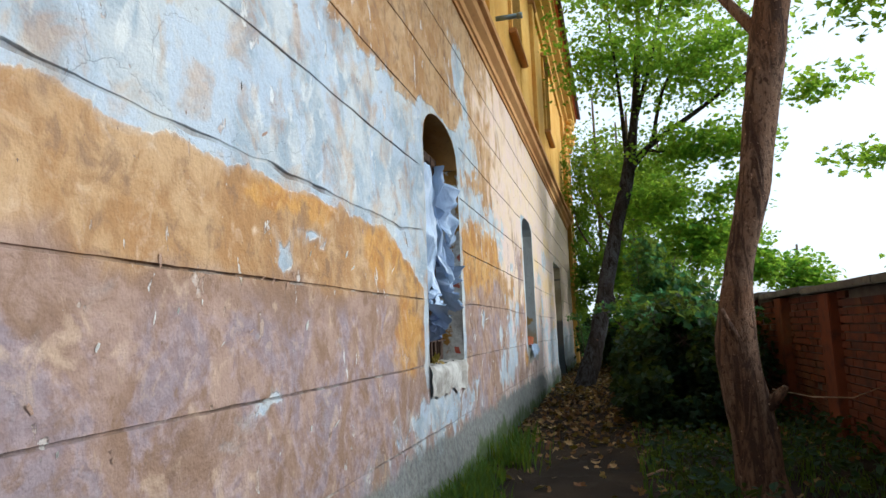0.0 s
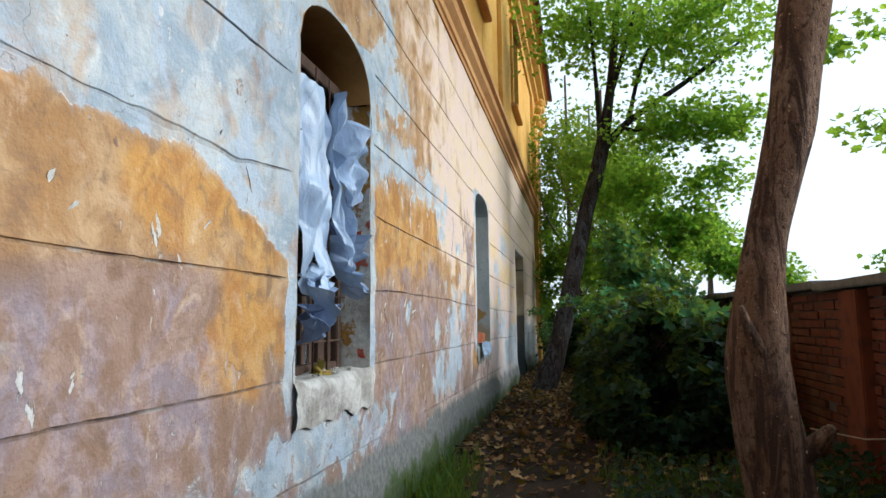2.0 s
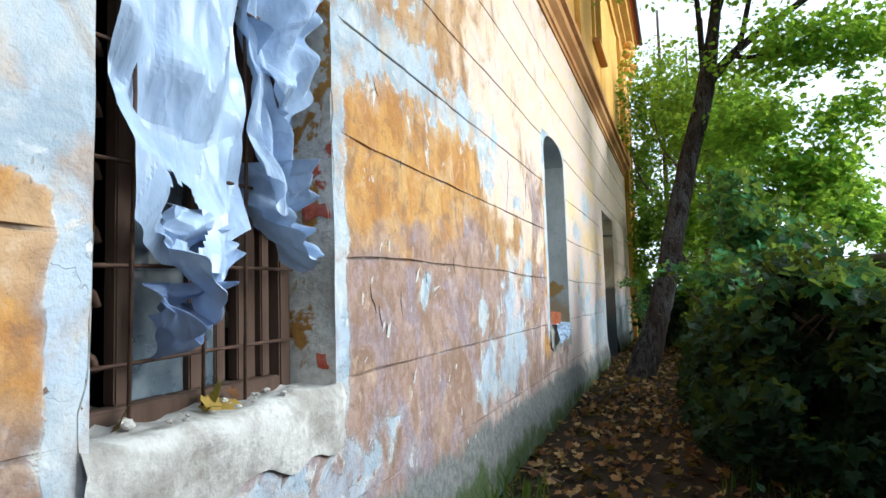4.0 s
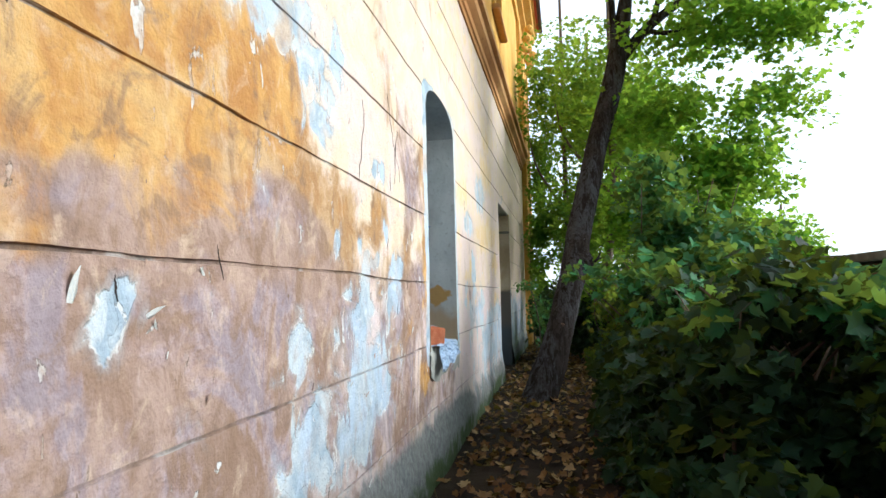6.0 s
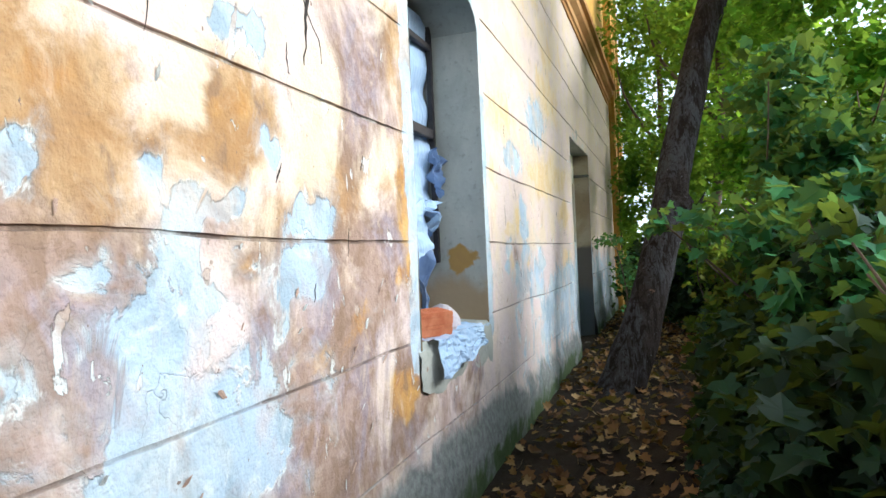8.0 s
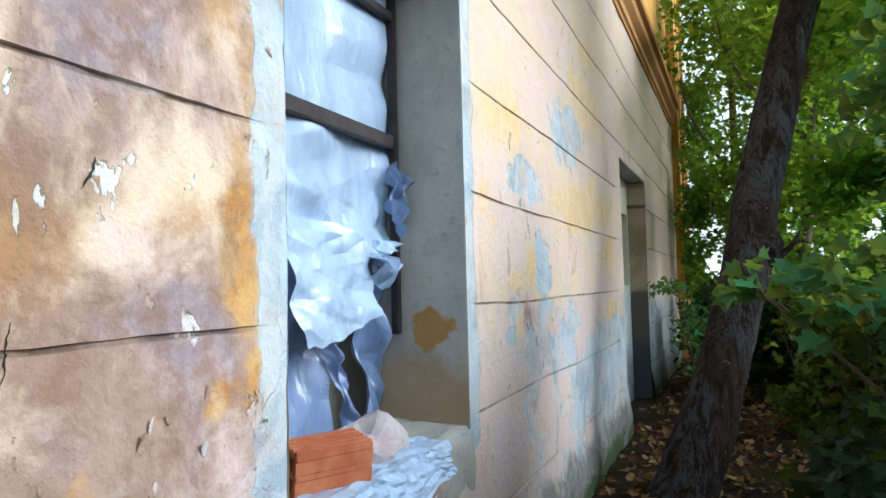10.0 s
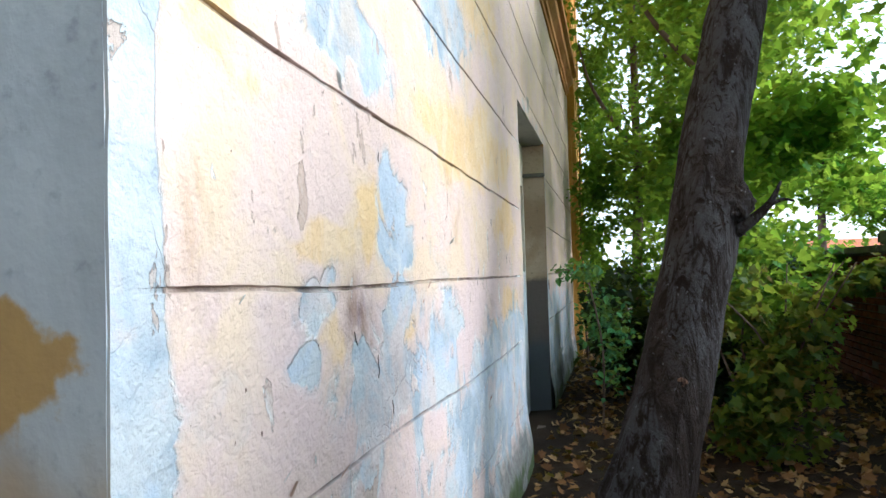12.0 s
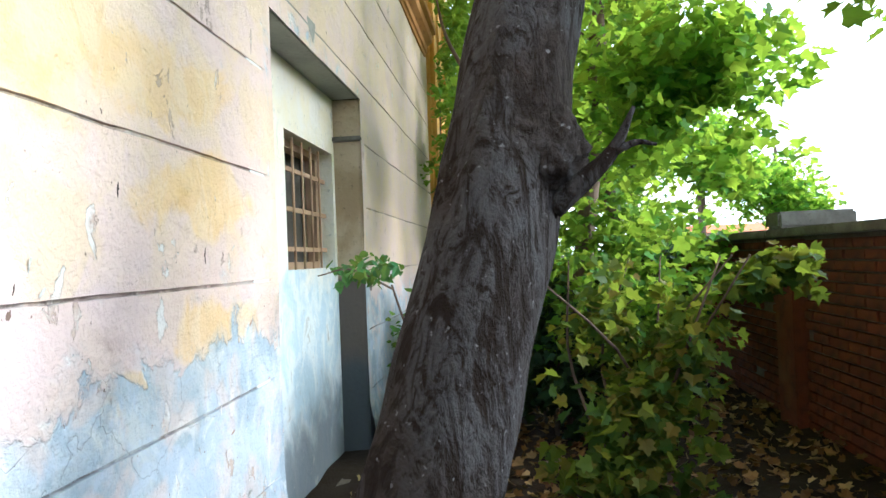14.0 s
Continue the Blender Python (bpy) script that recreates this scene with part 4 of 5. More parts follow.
for row in range(21):
    z = 0.0 + row * 0.077
    y = -7.8 + (0.125 if row % 2 else 0)
    while y < 24.5:
        if z + 0.04 < top_of(y) and rngb.random() > 0.02:
            dx = rngb.uniform(-0.007, 0.007)
            if 15.5 < y < 19.2 and made < 300:
                o = new("brick", brick_me)
                o.parent = boundary
                o.location = (BW + dx, y, z)
                made += 1
            else:
                n0 = len(rest_v)
                rest_v += [(BW + dx + a * 0.02, y + b * 0.118, z + c * 0.031) for a in (-1, 1) for b in (-1, 1) for c in (-1, 1)]
                rest_f += [tuple(n0 + i for i in f) for f in cube_f]
        y += 0.25
tagged(part("brick_courses", mesh_from("brick_courses", rest_v, rest_f), BRICK, boundary), kind="stuff")


# ---- trees ----
def leafy_tree(name, label, trunk, limbs, crowns, wood, leaves, leaf, seed, trunk_label=""):
    rng = random.Random(seed)
    t = thing(name, label, "tree")
    limb("trunk", trunk, wood, t, 20, 8, 0.13, seed, trunk_label)
    for i, l in enumerate(limbs):
        limb("limb", l, wood, t, 8, 5, 0.08, seed + i)
    spots = []
    for c, r, n in crowns:
        spots += cloud(rng, c, r, int(n * 1.6), 0.25)
    part("crown", leaf_soup("crown", spots, leaf, rng), leaves, t)
    return t


near_tree = leafy_tree(
    "tree", "leaning tree with flaky red-brown bark beside the brick wall",
    [(0.97, 5.32, -0.1, 0.21), (0.93, 5.30, 0.15, 0.165), (0.91, 5.30, 0.5, 0.15), (0.865, 5.30, 0.85, 0.145), (0.85, 5.30, 1.13, 0.138), (0.91, 5.30, 1.6, 0.098), (1.04, 5.3, 2.1, 0.105), (1.16, 5.32, 2.75, 0.115), (1.28, 5.35, 3.35, 0.13), (1.45, 5.4, 4.4, 0.1), (1.5, 5.5, 6.0, 0.06)],
    [[(1.36, 5.36, 3.8, 0.04), (2.0, 5.9, 4.3, 0.025), (2.8, 6.7, 4.5, 0.01)], [(1.26, 5.35, 3.3, 0.05), (0.9, 5.9, 4.2, 0.03), (0.5, 6.5, 4.8, 0.012)],
     [(1.45, 5.4, 4.4, 0.06), (2.1, 5.0, 5.4, 0.03), (2.8, 4.6, 6.2, 0.012)], [(0.92, 5.26, 0.98, 0.055), (0.80, 5.16, 1.2, 0.03), (0.75, 5.12, 1.34, 0.012)], [(0.97, 5.28, 0.62, 0.06), (1.09, 5.22, 0.76, 0.035), (1.12, 5.2, 0.8, 0.02)]],
    [((2.8, 6.9, 4.4), (0.9, 0.9, 0.45), 420), ((1.3, 6.4, 5.8), (1.3, 1.4, 0.8), 900), ((2.4, 4.8, 6.2), (1.3, 1.3, 0.8), 700), ((3.2, 9.0, 3.2), (0.6, 0.7, 0.2), 130), ((0.9, 8.2, 6.6), (1.5, 1.8, 0.6), 1300), ((2.9, 9.5, 4.3), (0.6, 0.6, 0.25), 160)],
    BARK_A, LEAF_TREE, 0.085, 21)
maple = leafy_tree(
    "tree", "slanting dark-barked maple tree close to the house wall",
    [(-0.70, 13.56, -0.1, 0.27), (-0.61, 13.64, 0.15, 0.205), (-0.454, 13.78, 0.6, 0.182), (-0.338, 13.90, 1.0, 0.173), (-0.236, 14.02, 1.4, 0.166), (-0.144, 14.14, 1.8, 0.168), (-0.058, 14.26, 2.2, 0.16), (0.075, 14.44, 2.8, 0.153), (0.243, 14.65, 3.5, 0.148), (0.50, 14.88, 4.4, 0.15), (0.76, 14.95, 5.8, 0.09), (0.95, 14.95, 7.4, 0.065), (1.1, 15.0, 9.1, 0.03)],
    [[(0.53, 14.9, 4.6, 0.085), (1.08, 14.9, 5.2, 0.068), (2.16, 14.9, 5.9, 0.05), (3.5, 14.8, 6.8, 0.02)],
     [(1.0, 14.9, 5.1, 0.045), (1.27, 14.8, 5.0, 0.033), (1.77, 14.6, 5.05, 0.013)],
     [(0.54, 14.9, 4.9, 0.055), (0.5, 14.9, 6.2, 0.04), (0.33, 14.9, 8.9, 0.016)],
     [(0.74, 14.95, 5.7, 0.058), (1.2, 15.0, 7.1, 0.045), (1.6, 15.1, 8.7, 0.022)],
     [(1.1, 14.9, 5.25, 0.045), (1.55, 15.0, 6.7, 0.033), (2.65, 15.2, 8.0, 0.013)],
     [(-0.02, 14.06, 1.66, 0.036), (0.07, 14.04, 1.73, 0.026), (0.14, 14.04, 1.80, 0.017), (0.19, 14.03, 1.90, 0.005)],
     [(0.12, 14.04, 1.78, 0.013), (0.19, 14.03, 1.81, 0.008), (0.24, 14.02, 1.80, 0.004)]],
    [((0.6, 15.0, 7.4), (2.0, 1.6, 1.3), 2600), ((2.4, 14.2, 6.7), (1.6, 1.6, 1.1), 2200), ((1.9, 14.6, 5.0), (1.4, 1.2, 0.6), 1300), ((3.0, 14.8, 5.0), (0.8, 0.9, 0.5), 600), ((0.2, 13.4, 8.8), (1.8, 1.8, 0.8), 1100), ((1.3, 11.2, 7.0), (1.7, 1.6, 0.7), 1700), ((1.2, 15.2, 3.9), (1.0, 0.9, 0.6), 800), ((1.9, 14.8, 3.0), (0.9, 0.7, 0.9), 1300), ((1.05, 16.8, 2.7), (0.75, 0.6, 0.9), 1600), ((0.9, 16.5, 4.2), (1.0, 0.8, 0.8), 1200), ((2.1, 15.2, 2.9), (0.9, 0.8, 0.7), 700), ((2.6, 15.2, 4.0), (1.0, 0.8, 0.6), 600)],
    BARK_B, LEAF_TREE, 0.09, 33)
bm = bmesh.new()
bmesh.ops.create_icosphere(bm, subdivisions=5, radius=0.12, matrix=Matrix.Translation((-0.055, 14.10, 1.80)) @ Matrix.Diagonal((1.0, 0.9, 1.35, 1)))
for v in bm.verts:
    v.co += v.normal * (0.03 * noise.noise(v.co * 14) + 0.014 * noise.noise(v.co * 45))
maple_trunk = maple.children[0]
part("burl", bm, BARK_B, maple_trunk, "knobbly dark burl with a broken branch", True)

bm = bmesh.new()
bmesh.ops.create_icosphere(bm, subdivisions=2, radius=1, matrix=Matrix.Translation((-0.332, 13.725, 0.974)) @ Matrix.Diagonal((0.032, 0.008, 0.026, 1)))
for v in bm.verts:
    v.co += v.normal * 0.012 * noise.noise(v.co * 60)
part("scar", bm, BARK_A, maple_trunk, "pale scar in the bark", True)

for i, (x, y, h, lean) in enumerate(((0.35, 17.9, 7.0, 0.3), (1.1, 19.6, 6.5, -0.2), (-0.3, 20.6, 8.5, 0.1), (1.6, 22.5, 8.0, 0.2), (0.3, 23.5, 8.5, 0.2))):
    leafy_tree("tree", "leafy green tree at the end of the alley", [(x, y, -0.1, 0.10), (x + lean * 0.4, y, 1.5, 0.08), (x + lean, y, 3.2, 0.065), (x + lean * 1.2, y, h, 0.03)],
               [[(x + lean * 0.8, y, 2.6, 0.04), (x + 0.4, y + 0.2, 3.4, 0.02), (x + 0.6, y, 4.0, 0.008)], [(x + lean, y, 3.2, 0.04), (x - 0.5, y - 0.2, 4.2, 0.025), (x - 0.7, y, 5.0, 0.01)]],
               [((x, y, 2.9), (0.95, 0.9, 1.2), 1500), ((x + lean, y, h * 0.72), (1.5, 1.2, 1.5), 2200), ((x + 0.3, y - 0.3, 1.3), (0.85, 0.7, 0.8), 900)], TWIG, LEAF_DEEP, 0.09, 50 + i)


def shrub(name, label, stems, crowns, leaves, leaf, seed, category="bush", lobed=True):
    rng = random.Random(seed)
    t = thing(name, label, category)
    for i, s in enumerate(stems):
        limb("stem", s, TWIG, t, 6, 4, 0.05, i)
    spots = []
    for c, r, n in crowns:
        spots += cloud(rng, c, r, int(n * 1.4), 0.35)
    spots = [p for p in spots if p.z > ground_z(p.x, p.y) + 0.03 and p.x < BW - 0.1 and p.x > X0 + 0.1 and (p.y > 12.6 or p.x > 0.04 - 0.2 * smooth(9.6, 10.6, p.y) - 0.2 * smooth(10.8, 11.2, p.y))]
    part("foliage", leaf_soup("foliage", spots, leaf, rng, lobed, 0.5), leaves, t)
    return t


def stems_for(x, y, n, h, seed):
    r = random.Random(seed)
    return [[(x + r.uniform(-0.15, 0.15), y + r.uniform(-0.15, 0.15), 0.0, 0.014), (x + r.uniform(-0.3, 0.3), y + r.uniform(-0.3, 0.3), h * 0.55, 0.01), (x + r.uniform(-0.6, 0.6), y + r.uniform(-0.6, 0.6), h, 0.004)] for _ in range(n)]


# lower bush bodies, in leaves coloured dark for their shade
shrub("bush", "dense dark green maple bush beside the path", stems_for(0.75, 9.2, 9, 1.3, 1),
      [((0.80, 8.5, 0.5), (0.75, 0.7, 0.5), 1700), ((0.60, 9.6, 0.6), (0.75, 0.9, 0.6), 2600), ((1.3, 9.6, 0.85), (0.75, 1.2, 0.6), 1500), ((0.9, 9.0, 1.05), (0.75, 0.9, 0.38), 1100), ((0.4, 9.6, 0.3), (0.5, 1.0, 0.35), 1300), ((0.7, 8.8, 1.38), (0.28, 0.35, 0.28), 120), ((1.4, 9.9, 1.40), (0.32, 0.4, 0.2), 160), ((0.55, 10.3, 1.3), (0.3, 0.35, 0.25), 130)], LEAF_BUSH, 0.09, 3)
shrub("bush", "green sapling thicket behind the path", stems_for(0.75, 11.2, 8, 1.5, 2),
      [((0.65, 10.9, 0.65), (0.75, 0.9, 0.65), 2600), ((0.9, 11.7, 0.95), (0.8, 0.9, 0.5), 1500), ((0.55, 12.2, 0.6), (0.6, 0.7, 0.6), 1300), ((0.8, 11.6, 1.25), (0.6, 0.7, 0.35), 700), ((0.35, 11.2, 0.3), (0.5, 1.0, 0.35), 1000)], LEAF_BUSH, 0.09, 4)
# tops of the two bushes: light from above is put into lighter leaves
shrub("sapling", "top leaves of the dark bush, coloured lighter as if lit", stems_for(0.95, 9.3, 6, 1.4, 41),
      [((0.95, 8.8, 1.28), (0.6, 0.6, 0.2), 260), ((1.35, 9.8, 1.36), (0.5, 0.8, 0.16), 300), ((0.6, 10.2, 1.22), (0.45, 0.6, 0.22), 220)], LEAF_MID, 0.10, 42, "sapling")
shrub("sapling", "top leaves of the thicket, coloured lighter as if lit", stems_for(0.8, 11.6, 6, 1.7, 43),
      [((0.8, 11.3, 1.55), (0.6, 0.7, 0.25), 420), ((1.3, 12.0, 1.75), (0.5, 0.7, 0.35), 420)], LEAF_MID, 0.10, 44, "sapling")
shrub("sapling", "tall leafy maple saplings rising behind the bush", stems_for(0.85, 12.3, 5, 2.4, 22),
      [((0.85, 12.3, 1.7), (0.55, 0.6, 0.85), 1300), ((0.7, 12.6, 2.5), (0.45, 0.5, 0.4), 350)], LEAF_MID, 0.095, 24, "sapling")
shrub("sapling", "broad-leaved green branch reaching over the path", [[(0.6, 11.6, 0.0, 0.012), (0.4, 11.5, 0.9, 0.009), (-0.2, 11.35, 1.56, 0.005)], [(0.4, 11.5, 1.0, 0.007), (0.2, 11.4, 1.4, 0.004), (-0.02, 11.4, 1.54, 0.003)]],
      [((-0.22, 11.35, 1.58), (0.09, 0.15, 0.1), 16), ((0.02, 11.4, 1.5), (0.16, 0.2, 0.16), 40), ((0.38, 11.4, 1.4), (0.26, 0.3, 0.3), 90)], LEAF_MID, 0.075, 14, "sapling", True)
shrub("vine_bush", "yellowing vine-covered shrub with autumn leaves", stems_for(0.5, 16.0, 7, 1.5, 5),
      [((0.42, 15.8, 0.5), (0.45, 0.45, 0.55), 700), ((0.55, 16.0, 1.05), (0.45, 0.45, 0.45), 650), ((1.1, 15.9, 1.42), (0.5, 0.25, 0.16), 190)], LEAF_VINE, 0.08, 6)
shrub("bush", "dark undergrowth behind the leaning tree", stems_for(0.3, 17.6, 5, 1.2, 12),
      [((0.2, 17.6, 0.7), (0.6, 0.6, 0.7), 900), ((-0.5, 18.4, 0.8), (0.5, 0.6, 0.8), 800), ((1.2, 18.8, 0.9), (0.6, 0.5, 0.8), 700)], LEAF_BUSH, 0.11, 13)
shrub("sapling", "leafy green sapling growing beside the barred window", [[(-0.75, 16.6, 0, 0.012), (-0.72, 16.3, 0.8, 0.01), (-0.8, 15.9, 1.4, 0.006)], [(-0.8, 15.9, 1.38, 0.007), (-0.92, 15.5, 1.5, 0.005), (-1.0, 15.2, 1.48, 0.003)]],
      [((-0.68, 16.5, 0.9), (0.26, 0.4, 0.5), 330), ((-0.85, 15.6, 1.5), (0.2, 0.35, 0.09), 90)], LEAF_MID, 0.062, 7, "sapling", False)
ivy = shrub("climbing_plant", "green climbing foliage against the end of the house", [[(-1.05, 21.2, 0, 0.02), (-1.1, 21.3, 2, 0.015), (-1.05, 21.4, 4.2, 0.008)]],
            [((-0.9, 21.2, 2.4), (0.25, 1.2, 2.2), 1500), ((-0.75, 21.6, 4.6), (0.4, 1.2, 1.6), 1300)], LEAF_DEEP, 0.11, 8, "climber", False)


# ---- window one: broken timber casement, torn plastic sheets, iron grille ----
def crumpled(u, v, seed, n=8):
    """Height of a creased film: flat facets meeting in straight sharp folds."""
    r, h = random.Random(seed), 0.0
    for i in range(n):
        a, f, ph = r.uniform(0, math.pi), r.uniform(1.2, 5.5), r.uniform(0, 2)
        wave = abs((((u * math.cos(a) + v * math.sin(a)) * f + ph) % 2) - 1) - 0.5
        h += wave / f * smooth(-0.25, 0.15, noise.noise(Vector((u * 1.7, v * 1.7, seed + i * 3.1))))
    return h


def sheet(name, y0, y1, top, bottoms, x, material, parent, seed, crumple=0.05, curl=0.05, label="", hole=None, slant=0.0):
    """A hanging plastic sheet: its torn lower edge follows bottoms across y; slant shifts its foot along y."""
    nu, nv = 56, 64
    verts, faces = [], []
    for i in range(nu + 1):
        u = i / nu
        f = u * (len(bottoms) - 1)
        k = min(int(f), len(bottoms) - 2)
        bot = bottoms[k] + (bottoms[k + 1] - bottoms[k]) * (f - k) + 0.012 * noise.noise(Vector((u * 9, seed, 0)))
        for j in range(nv + 1):
            v = j / nv
            q = Vector((u * 3, v * 2.5, seed))
            hang = math.sin(u * 9 + seed + 1.5 * noise.noise(Vector((u * 2, v * 1.5, seed + 4)))) * (0.4 + 0.6 * v)
            d = crumple * (1.7 * crumpled(u, v * 1.3, seed) + 0.28 * hang + 0.35 * noise.noise(q))
            verts.append((x + d + curl * v * v, y0 + (y1 - y0) * u + slant * v + 0.03 * v * noise.noise(q * 1.3), top + (bot - top) * v))
    for i in range(nu):
        for j in range(nv):
            a = i * (nv + 1) + j
            if hole:
                d = math.hypot(((i + 0.5) / nu - hole[0]) / hole[2], ((j + 0.5) / nv - hole[1]) / hole[3])
                if d < 1 + 0.5 * noise.noise(Vector((i * 0.18, j * 0.18, seed))):
                    continue
            faces.append((a, a + 1, a + nv + 2, a + nv + 1))
    return part(name, mesh_from(name, verts, faces), material, parent, label)


FX = X0 - 0.20
w1 = thing("window_1", "broken arched timber window hung with torn plastic sheets", "window", kind="structure")
a, b = W1
frame_1 = part("window_frame", box_bm(FX - 0.05, FX + 0.02, a + 0.02, a + 0.10, SILL1, 2.72, 0.006), WOOD, w1)
for p, q_, r, s in ((b - 0.09, b - 0.02, SILL1, 2.72), (a + 0.02, b - 0.02, 2.72, 2.80), (a + 0.10, b - 0.09, SILL1, SILL1 + 0.06), (a + 0.10, b - 0.09, 2.30, 2.38)):
    part("rail", box_bm(FX - 0.05, FX + 0.02, p, q_, r, s, 0.006), WOOD, frame_1)
for y, w, x in ((a + 0.12, 0.05, 0), (a + 0.26, 0.06, 0.02), ((a + b) / 2 + 0.03, 0.06, 0), (b - 0.36, 0.05, -0.02), (b - 0.27, 0.10, 0.0), (b - 0.155, 0.05, 0.015)):
    part("casement_stile", box_bm(FX - 0.075 + x, FX - 0.03 + x, y, y + w, SILL1 + 0.06, 2.30, 0.005), WOOD, frame_1)
part("orange_board", box_bm(FX - 0.09, FX - 0.07, b - 0.17, b - 0.09, SILL1 + 0.3, 2.0, 0.003), CORNICE, frame_1)
part("pane", box_bm(FX - 0.062, FX - 0.056, a + 0.32, (a + b) / 2 + 0.03, SILL1 + 0.06, 2.30), GLASS, w1)
part("pane", box_bm(FX - 0.066, FX - 0.060, (a + b) / 2 + 0.09, b - 0.36, SILL1 + 0.06, 1.6), GLASS, w1)
for z in (1.16, 1.42, 1.70, 2.02, 2.32):
    part("grille_bar", tube_mesh("grille_bar", [(FX + 0.05, a, z), (FX + 0.05, (a + b) / 2, z + 0.015), (FX + 0.05, b - 0.05, z + 0.02)], [0.006] * 3, 6), RUST, w1)
for y in (a + 0.24, a + 0.52, a + 0.72):
    part("grille_bar", tube_mesh("grille_bar", [(FX + 0.06, y, SILL1), (FX + 0.06, y + 0.015, 1.9), (FX + 0.06, y, 2.75)], [0.006] * 3, 6), RUST, w1)
for i in range(7):
    z = 1.15 + i * 0.17
    pts = [(FX - 0.02, a + 0.16 + 0.05 * math.cos(t * 0.7) * (1 - t * 0.08), z + 0.06 * math.sin(t * 0.7) * (1 - t * 0.08)) for t in range(9)]
    part("scroll", tube_mesh("scroll", pts, [0.012] * 9, 6), RUST, w1, "dark curled iron scroll")
s1 = thing("plastic_sheet", "torn milky plastic sheeting hanging in the window", "plastic sheet", "torn plastic sheets")
sheet("film", a + 0.17, b - 0.39, 2.62, [1.54, 1.49, 1.43, 1.40, 1.42, 1.50, 1.56], FX + 0.075, FILM, s1, 3, 0.10, 0.05, "", (0.36, 0.87, 0.17, 0.075))
sheet("film", a + 0.29, b - 0.52, 1.60, [1.44, 1.33, 1.25, 1.36, 1.47], FX + 0.125, FILM, s1, 5, 0.11, 0.03, "crumpled lower bundle")
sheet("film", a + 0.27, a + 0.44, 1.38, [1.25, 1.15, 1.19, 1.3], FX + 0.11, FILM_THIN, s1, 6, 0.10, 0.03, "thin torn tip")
s2 = thing("plastic_sheet", "crumpled strip of torn plastic film at the jamb", "plastic sheet", "torn plastic sheets")
sheet("film", b - 0.37, b - 0.27, 2.66, [1.74, 1.60, 1.68], FX + 0.09, FILM, s2, 7, 0.10, 0.05)
sheet("film", b - 0.30, b - 0.06, 2.56, [1.98, 1.92, 2.05, 2.25], FX + 0.10, FILM, s2, 8, 0.14, 0.05)
sheet("film", b - 0.36, b - 0.24, 1.80, [1.47, 1.42, 1.50], FX + 0.12, FILM, s2, 9, 0.14, 0.05, "crumpled lower knot", None, 0.12)
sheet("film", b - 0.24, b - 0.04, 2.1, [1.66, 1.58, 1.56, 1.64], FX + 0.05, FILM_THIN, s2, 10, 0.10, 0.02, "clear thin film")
for p, h in (((X0 - 0.15, a + 0.22, SILL1 + 0.03), LITTER), ((X0 - 0.08, a + 0.50, SILL1 + 0.03), YELLOW_LEAF), ((X0 - 0.10, a + 0.56, SILL1 + 0.035), YELLOW_LEAF), ((X0 - 0.06, a + 0.44, SILL1 + 0.035), YELLOW_LEAF), ((X0 - 0.12, a + 0.66, SILL1 + 0.03), LITTER)):
    tagged(part("dead_leaf", leaf_soup("dead_leaf", [Vector(p)], 0.10, random.Random(int(p[1] * 100)), True, 0.0), h), "dry curled leaf lying on the window sill", "leaf", "leaves on the sill")


def rough_sill(name, span, z, out, parent, seed, material):
    """Broken masonry sill with a ragged front and rubble on it."""
    nu, nv = 28, 12
    verts, faces = [], []
    for i in range(nu + 1):
        y = span[0] - 0.03 + (span[1] - span[0] + 0.06) * i / nu
        for j in range(nv + 1):
            v = j / nv
            q = Vector((y * 4, v * 4, seed))
            if v < 0.7:
                x, zz = X0 - 0.5 + (0.5 + out) * v / 0.7, z + 0.03 * noise.noise(q * 1.5) + 0.03 * abs(noise.noise(q * 4))
            else:
                x, zz = X0 + out * (1 - 0.5 * (v - 0.7) / 0.3) + 0.02 * noise.noise(q * 2), z - 0.22 * (v - 0.7) / 0.3 * (1 + 0.7 * noise.noise(q))
            verts.append((x, y, zz))
    for i in range(nu):
        for j in range(nv):
            k = i * (nv + 1) + j
            faces.append((k, k + 1, k + nv + 2, k + nv + 1))
    return part(name, mesh_from(name, verts, faces, True), material, parent)


rough_sill("window_sill", W1, SILL1 + 0.005, 0.035, facade, 2.0, MORTAR)
rough_sill("window_sill", W2, SILL2 + 0.005, 0.012, facade, 5.0, RENDER)
rngr = random.Random(9)
# bricks showing through the broken far jamb of window one
JAMB_BRICK = stained("broken_red_brick", (0.42, 0.085, 0.05), (0.50, 0.15, 0.10), 14, 0.95, (0.44, 0.41, 0.37), 22, 0.012)
for z, x0, x1 in ((1.63, 0.015, 0.13), (1.80, 0.05, 0.12), (1.06, 0.03, 0.09)):
    bm = box_bm(X0 - x1, X0 - x0, b - 0.004, b + 0.08, z, z + 0.068, 0.006)
    bmesh.ops.subdivide_edges(bm, edges=bm.edges[:], cuts=3, use_grid_fill=True)
    for v in bm.verts:
        v.co += 0.02 * Vector((noise.noise(v.co * 21), 0.4 * noise.noise(v.co * 17), noise.noise(v.co * 24 + Vector((3, 1, 2)))))
    part("brick", bm, JAMB_BRICK, facade, "broken red brick bared in the jamb")
